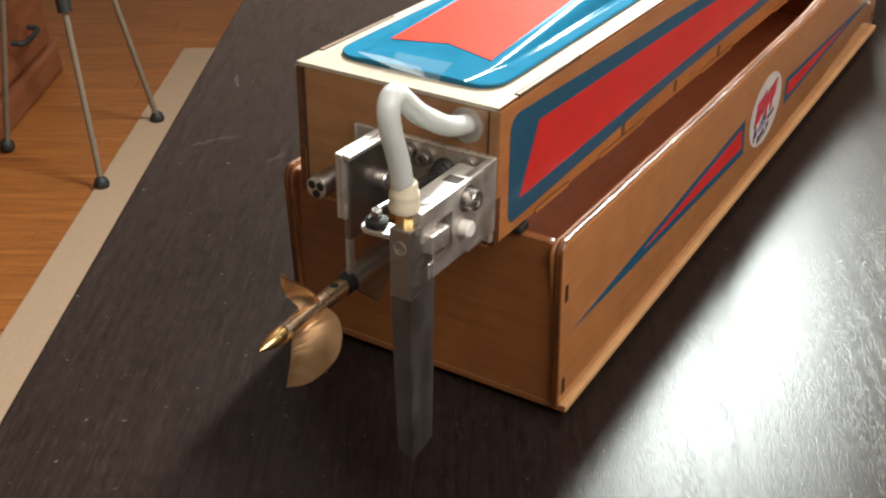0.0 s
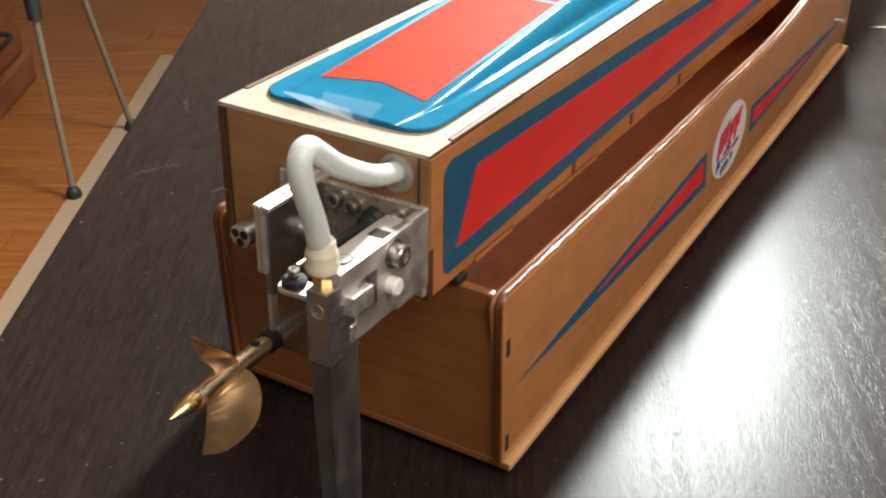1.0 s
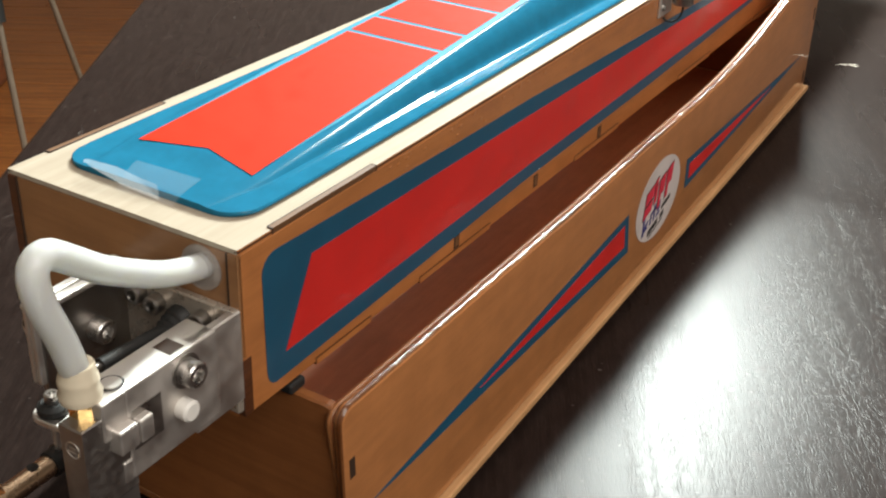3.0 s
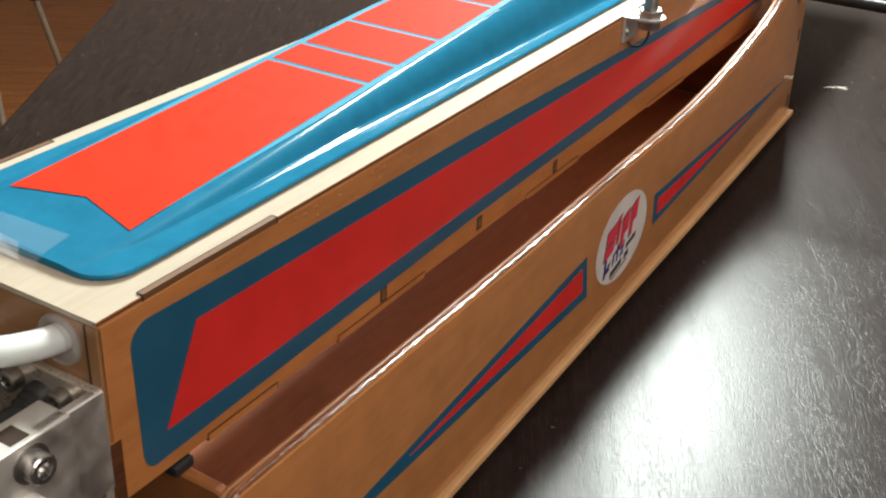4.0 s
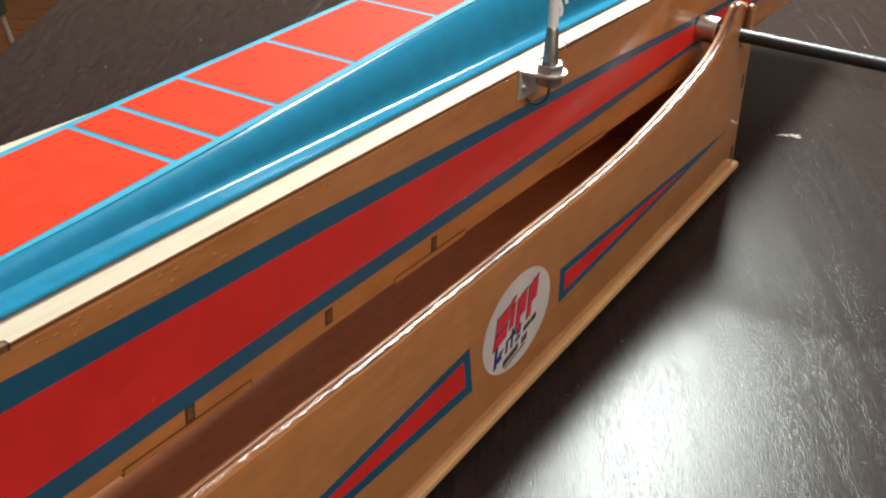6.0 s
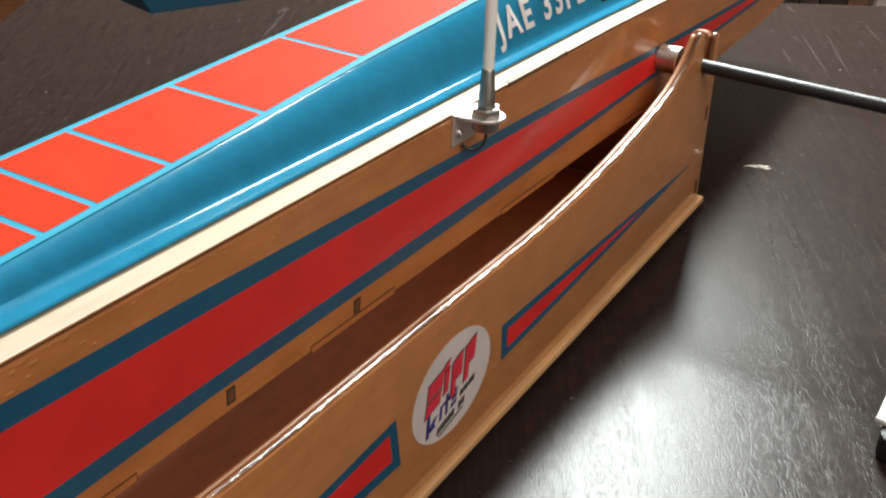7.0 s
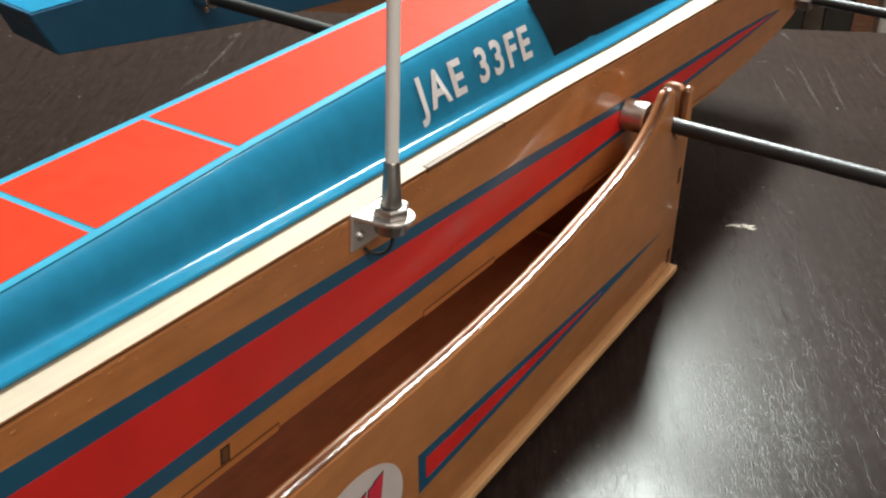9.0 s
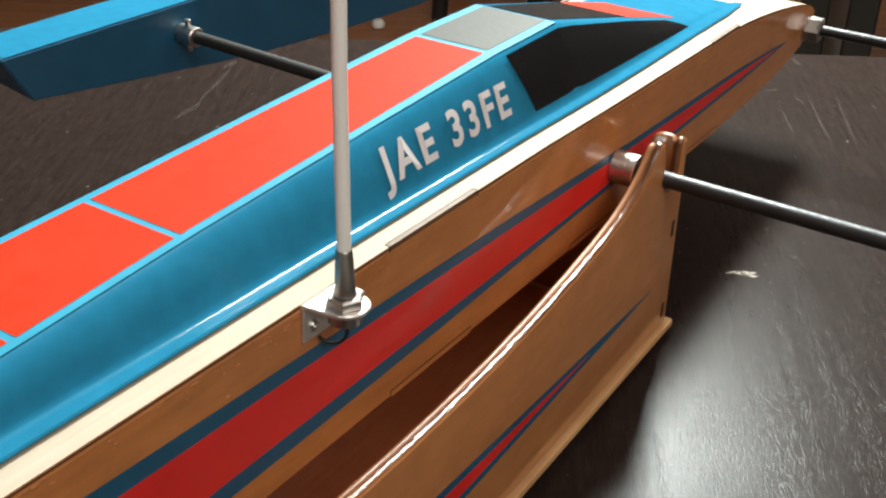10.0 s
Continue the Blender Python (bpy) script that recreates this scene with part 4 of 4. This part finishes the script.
part("sleeve", lathe([(0.0036, 0.0034), (0.0045, 0.0040), (0.0049, 0.0058), (0.0043, 0.0072), (0.0046, 0.0088), (0.0044, 0.0100), (0.0040, 0.0108), (0.0040, 0.0124), (0.0037, 0.0130)], 24), AMBER, head, "yellowed silicone sleeve", True, pose(0.0350, -0.0470, 0.0298))
hose = smoothed([(0.0350, -0.0470, 0.0390), (0.0350, -0.0498, 0.0500), (0.0348, -0.0536, 0.0616), (0.0345, -0.0538, 0.0686), (0.0338, -0.0496, 0.0702), (0.0328, -0.0425, 0.0652), (0.0318, -0.0345, 0.0590), (0.0308, -0.0240, 0.0526), (0.0296, -0.0150, 0.0477), (0.0287, -0.0060, 0.0442), (0.0284, 0.0010, 0.0425)], 6)
part("water_hose", pipe(hose, [0.0033] * len(hose), 20), SILICONE, boat, "milky silicone cooling hose", True)
part("hose_grommet", lathe([(0.0040, 0), (0.0062, 0), (0.0062, 0.0008), (0.0052, 0.0016), (0.0040, 0.0016)], 24), CLEAR, boat, "clear hose grommet", True, along((0.0284, 0.0, 0.0423), (0, -1, 0)))
part("clear_plate", box(-0.0154, -0.0068, -0.0014, 0.0, 0.0262, 0.0334, 0.0004), CLEAR, boat, "small clear plastic plate")
# body in dull steel imitates its shade; only the face keeps the aluminium tone
drain = part("drain_fitting", lathe([(0.0042, 0), (0.0042, 0.0110), (0.0036, 0.0118), (0, 0.0118)], 20), DARK_STEEL, boat, "drilled aluminium drain fitting with a body toned dark for shade", True, along((-0.0245, 0.0, 0.0105), (0, -1, 0)))
part("face", lathe([(0.0038, 0.0117), (0.0041, 0.0119), (0.0036, 0.0121), (0, 0.0121)], 20), ALUMINIUM, drain, "", True)
# holes are black discs, the dark inside them put into the colour
for a in (0, 120, 240):
    part("hole", lathe([(0.0016, 0), (0.0016, 0.0003), (0, 0.0003)], 14), RUBBER, drain, "", True, pose(0.0021 * math.cos(radians(a + 30)), 0.0021 * math.sin(radians(a + 30)), 0.01195))

# strut bracket, shaft and propeller on the centre line
strut = part("strut_plate", box(0.0002, 0.0030, -0.0300, 0.0, 0.0060, 0.0355, 0.0004), SATIN, boat, "dark aluminium strut bracket")
part("strut_post", box(0.0004, 0.0022, -0.0300, -0.0266, -0.0120, 0.0368, 0.0006, 2), ALUMINIUM, strut)
for x in (-0.0004, 0.0014):
    part("strut_rib", box(x - 0.0008, x + 0.0008, -0.0316, -0.0294, 0.0140, 0.0355, 0.0005, 2), ALUMINIUM, strut)
for x in (-0.0001, 0.0033):
    part("strut_rail", box(x - 0.0014, x + 0.0014, -0.0318, -0.0010, 0.0354, 0.0371, 0.0005, 2), ALUMINIUM, strut)
part("rail_groove", box(0.0012, 0.0020, -0.0312, -0.0010, 0.0350, 0.0364, 0.0002), SATIN, strut)
part("strut_fin", slab([(-0.0263, -0.0110), (-0.0263, -0.0150), (-0.0133, -0.0262), (-0.0030, -0.0180), (-0.0030, -0.0100)], "x", 0.0002, 0.0018, 0.0003), SATIN, strut, "dark triangular fin")
cap_screw(strut, (0.0030, -0.0135, 0.0222), (1, 0, 0), 0.0034, 0.0042, STEEL)
shaft_way = Vector((0.0, -1.0, -0.0250)).normalized()
shaft_at = Vector((0.0010, -0.0290, -0.0106))
drive = part("strut_barrel", pipe([shaft_at - shaft_way * 0.030, shaft_at], 0.0042, 20), DARK_STEEL, boat, "dark steel strut barrel", True)
part("end_cap", pipe([shaft_at, shaft_at + shaft_way * 0.0035], 0.0036, 20), RUBBER, drive, "", True)
part("prop_shaft", pipe([shaft_at + shaft_way * 0.003, shaft_at + shaft_way * 0.0170], [0.0030, 0.0030], 20), BRONZE_SHAFT, drive, "polished bronze drive dog", True)
part("set_screw", pipe([shaft_at + shaft_way * 0.0085 + Vector((0, 0, 0.0022)), shaft_at + shaft_way * 0.0085 + Vector((0, 0, 0.0031))], 0.0015, 12), RUBBER, drive, "", True)
hub = shaft_at + shaft_way * 0.0170
prop = part("propeller", pipe([hub, hub + shaft_way * 0.015, hub + shaft_way * 0.0175], [0.0034, 0.0030, 0.0026], 20), BRONZE_SHAFT, boat, "two-bladed bronze propeller", True)


def blade(lead, trail, turn):
    """One cupped propeller blade between two curved edges that meet at the swept tip."""
    lead, trail = smoothed(lead, 6), smoothed(trail, 6)
    n = 24
    rows = []
    for i in range(n + 1):
        t = i / n
        p, q = (edge[round(t * (len(edge) - 1))] for edge in (lead, trail))
        rows.append([p.lerp(q, k / 6) - Vector((0, 0.0016, 0)) * math.sin(math.pi * k / 6) * (1 - t) for k in range(7)])
    bm = patch(rows)
    bmesh.ops.remove_doubles(bm, verts=bm.verts, dist=0.00001)
    bmesh.ops.recalc_face_normals(bm, faces=bm.faces)
    bmesh.ops.solidify(bm, geom=list(bm.faces), thickness=0.0007)
    m = Matrix.Translation(hub) @ Matrix.Rotation(radians(turn), 4, "Y") @ Matrix.Diagonal((1, -1, 1, 1))
    bmesh.ops.transform(bm, matrix=m, verts=bm.verts)
    return bm


TIP = (-0.0003, 0.0186, -0.0216)
part("blade", blade([(0.0020, 0.0002, 0.0004), (0.0066, 0.0012, 0.0004), (0.0104, 0.0030, -0.0010), (0.0135, 0.0062, -0.0047), (0.0136, 0.0105, -0.0107), (0.0074, 0.0160, -0.0183), TIP],
                    [(0.0010, 0.0148, -0.0005), (0.0006, 0.0155, -0.0060), (0.0004, 0.0165, -0.0121), TIP], 0), BRONZE, prop, "", True)
part("blade", blade([(0.0000, 0.0130, -0.0010), (0.0012, 0.0092, -0.0030), (0.0042, 0.0110, -0.0080), (0.0026, 0.0150, -0.0145), TIP],
                    [(-0.0010, 0.0010, -0.0020), (-0.0014, 0.0022, -0.0048), (-0.0015, 0.0060, -0.0097), (-0.0014, 0.0140, -0.0170), TIP], 180), BRONZE, prop, "", True)
tail = hub + shaft_way * 0.0170
part("washer", pipe([tail, tail + shaft_way * 0.0012], 0.0028, 20), STEEL, prop, "", True)
part("prop_nut", pipe([tail + shaft_way * d for d in (0.0012, 0.0030, 0.0070, 0.0105, 0.0130)], [0.0027, 0.0030, 0.0024, 0.0013, 0.0002], 24), BRASS, prop, "pointed brass propeller nut", True)


# ---- floor, rug and the things beyond the table ----
floor = structure("floor", box(-3.2, 3.2, -3.0, 4.2, FLOOR - 0.06, FLOOR - 0.012), JOINT, "orange-brown oiled wooden floorboards", "floor")
rug = thing("rug", ROOM, "beige woven rug on the wooden floor", "rug")
part("rug_body", box(-0.740, 1.5, -1.4, 2.306, FLOOR, FLOOR + 0.006, 0.003, 2), RUG, rug)


tripod = thing("tripod", pose(-1.547, 1.110, FLOOR), "silver camera tripod with black rubber feet", "tripod")
APEX = Vector((0, 0, 0.90))
FEET = [Vector((0.141, -0.101, 0.012)), Vector((0.018, 0.179, 0.012)), Vector((-0.159, -0.078, 0.012))]
for foot in FEET:
    way = (APEX - foot).normalized()
    leg = part("leg", pipe([foot + way * 0.015, foot + way * 0.36], 0.0060, 12), LEG_METAL, tripod, "", True)
    part("rubber_foot", lathe([(0.009, -0.012), (0.014, -0.007), (0.0155, 0.001), (0.012, 0.010), (0.007, 0.015), (0, 0.015)], 16), RUBBER, leg, "black rubber foot", True, Matrix.Translation(foot))
    part("clamp", pipe([foot + way * 0.332, foot + way * 0.41], [0.013, 0.015], 14), RUBBER, leg, "black plastic leg clamp", True)
    part("upper_leg", pipe([foot + way * 0.40, APEX], 0.010, 12), LEG_METAL, leg, "", True)
part("hub", lathe([(0.03, 0.84), (0.035, 0.86), (0.035, 0.93), (0.02, 0.95), (0.02, 1.05)], 16), RUBBER, tripod, "black hub", True)

cabinet = thing("cabinet", ROOM, "reddish wooden drawer cabinet with a dark handle", "cabinet")
part("plinth", box(-1.42, -1.000, 1.20, 2.175, FLOOR, FLOOR + 0.075, 0.010, 2), CABINET, cabinet)
part("body", box(-1.42, -1.015, 1.22, 2.155, FLOOR + 0.075, FLOOR + 0.80, 0.004), CABINET, cabinet)
for z in (0.09, 0.33, 0.57):
    drawer = part("drawer", box(-1.03, -1.003, 1.24, 2.135, FLOOR + z, FLOOR + z + 0.225, 0.005, 2), CABINET, cabinet)
    part("handle", pipe(smoothed([(-0.990, 1.90, FLOOR + z + 0.085), (-0.965, 1.91, FLOOR + z + 0.082), (-0.965, 1.99, FLOOR + z + 0.082), (-0.990, 2.00, FLOOR + z + 0.085)]), 0.006, 10), RUBBER, drawer, "dark metal pull handle", True)

# a small black case with a white lid on the table
case = thing("small_case", pose(0, 0, 0), "small black plastic case with a white lid", "case")
part("body", slab(rounded(0.1780, 0.2150, 0.3340, 0.3950, 0.006), "z", 0.0, 0.0100, 0.0012, 2), RUBBER, case, "", True)
part("lid", slab([(0.1754, 0.3425), (0.1800, 0.3417), (0.2140, 0.3440), (0.2140, 0.3940), (0.1752, 0.3940)], "z", 0.0100, 0.0125, 0.0008, 2), WHITE_PLASTIC, case, "white lid", True)

# black bench with pale boxes beyond the table's far end
bench = thing("bench", pose(-0.34, 2.50, FLOOR, 0, 0, 14), "black painted wooden bench on the floor", "bench")
for x in (-0.080, 0.0175):
    part("leg", box(x - 0.030, x + 0.030, -0.03, 0.03, 0, 0.42, 0.004), BLACK_PAINT, bench)
part("seat", box(-0.14, 0.42, -0.05, 0.30, 0.42, 0.46, 0.005), BLACK_PAINT, bench)
part("leg", box(0.36, 0.41, -0.03, 0.02, 0, 0.42, 0.004), BLACK_PAINT, bench)
for x, y, w, h, label in ((-0.42, 2.72, 0.16, 0.30, "pale grey cardboard box"), (-0.12, 2.70, 0.30, 0.36, "off-white storage box with dark slots")):
    crate = thing("storage_box", pose(x, y, FLOOR, 0, 0, 14), label, "box")
    part("body", box(-w / 2, w / 2, 0, 0.2, 0, h, 0.006), PALE if w < 0.2 else WHITE_PLASTIC, crate)
    part("lid", box(-w / 2 - 0.005, w / 2 + 0.005, -0.005, 0.205, h, h + 0.03, 0.005), PALE, crate)
    if w > 0.2:
        for k in range(5):
            part("slot", box(-0.09 + 0.035 * k, -0.078 + 0.035 * k, -0.002, 0.01, 0.06, h - 0.03 * (k % 2) - 0.05), BLACK_PAINT, crate)
stool = thing("stool", pose(-1.46, 2.62, FLOOR, 0, 0, 20), "black stool with a pale seat", "stool")
for x, y in ((0, 0), (0.26, 0), (0, 0.26), (0.26, 0.26)):
    part("leg", pipe([(x, y, 0), (x + 0.02, y + 0.02, 0.44)], [0.022, 0.026], 12), BLACK_PAINT, stool, "", True)
part("seat", box(-0.03, 0.33, -0.03, 0.33, 0.44, 0.48, 0.012, 2), PALE, stool)
knob = thing("door_stop", pose(-1.554, 2.464, FLOOR), "small round white door stop", "door stop")
part("dome", lathe([(0.012, 0), (0.017, 0.004), (0.018, 0.014), (0.013, 0.022), (0, 0.025)], 20), WHITE_PLASTIC, knob, "", True)

# lamps: a tilted linear pendant over the table's far half and an added round fill lamp
pendant = thing("pendant_lamp", PENDANT_POSE, "narrow tilted pendant lamp with a white metal housing", "lamp")
part("housing", box(-PENDANT_WIDE / 2 - 0.012, PENDANT_WIDE / 2 + 0.012, -PENDANT_LONG / 2 - 0.012, PENDANT_LONG / 2 + 0.012, 0.005, 0.050, 0.006, 2), CEILING, pendant)
for y in (-0.14, 0.14):
    top = PENDANT_POSE @ Vector((0, y, 0.05))
    top.z = 1.75
    part("cord", pipe([(0, y, 0.05), PENDANT_POSE.inverted() @ top], 0.003, 8), CEILING, pendant, "", True)
# shade and stem are made up to carry the fill light
lamp_turn = look(FILL_LAMP, LAMP_AIM)
fill_lamp = thing("fill_lamp", lamp_turn, "added unseen round fill lamp with a plain white metal shade", "lamp")
part("shade", lathe([(0.70, 0.10), (0.71, 0.10), (0.48, 0.14), (0.02, 0.15)], 32), CEILING, fill_lamp, "", True)
hook = lamp_turn.inverted() @ Vector((FILL_LAMP[0] + 0.07, FILL_LAMP[1] - 0.04, 1.75))
part("stem", pipe([(0, 0, 0.14), hook], 0.02, 10), CEILING, fill_lamp, "", True)

# floorboards, the nearest to the camera last in the file
board = finish(box(-0.6, 0.6, -0.0435, 0.0435, -0.012, 0.0, 0.0012), FLOORING)


def board_run(row):
    """Middles and lengths of the boards of one row, from wall to wall."""
    at = -3.2 - 0.29 * ((row * 7) % 4)
    while at < 3.2:
        a, b = max(at, -3.2) + 0.0008, min(at + 1.2, 3.2) - 0.0008
        if b - a > 0.02:
            yield 0.5 * (a + b), b - a
        at += 1.2


for row in range(43):
    for x, length in board_run(row):
        ob = new("plank", board)
        ob.parent = floor
        ob.matrix_basis = Matrix.Translation((x, 0.35 + row * 0.088, FLOOR)) @ Matrix.Diagonal((length / 1.2, 1, 1, 1))
rest = bmesh.new()
for row in range(37):
    for x, length in board_run(row + 1):
        bmesh.ops.create_cube(rest, size=1, matrix=Matrix.Translation((x, 0.35 - (row + 1) * 0.088, FLOOR - 0.006)) @ Matrix.Diagonal((length, 0.087, 0.012, 1)))
tagged(part("plank_rest", rest, FLOORING, floor), "oiled floorboards beyond the table", "", "", "stuff")
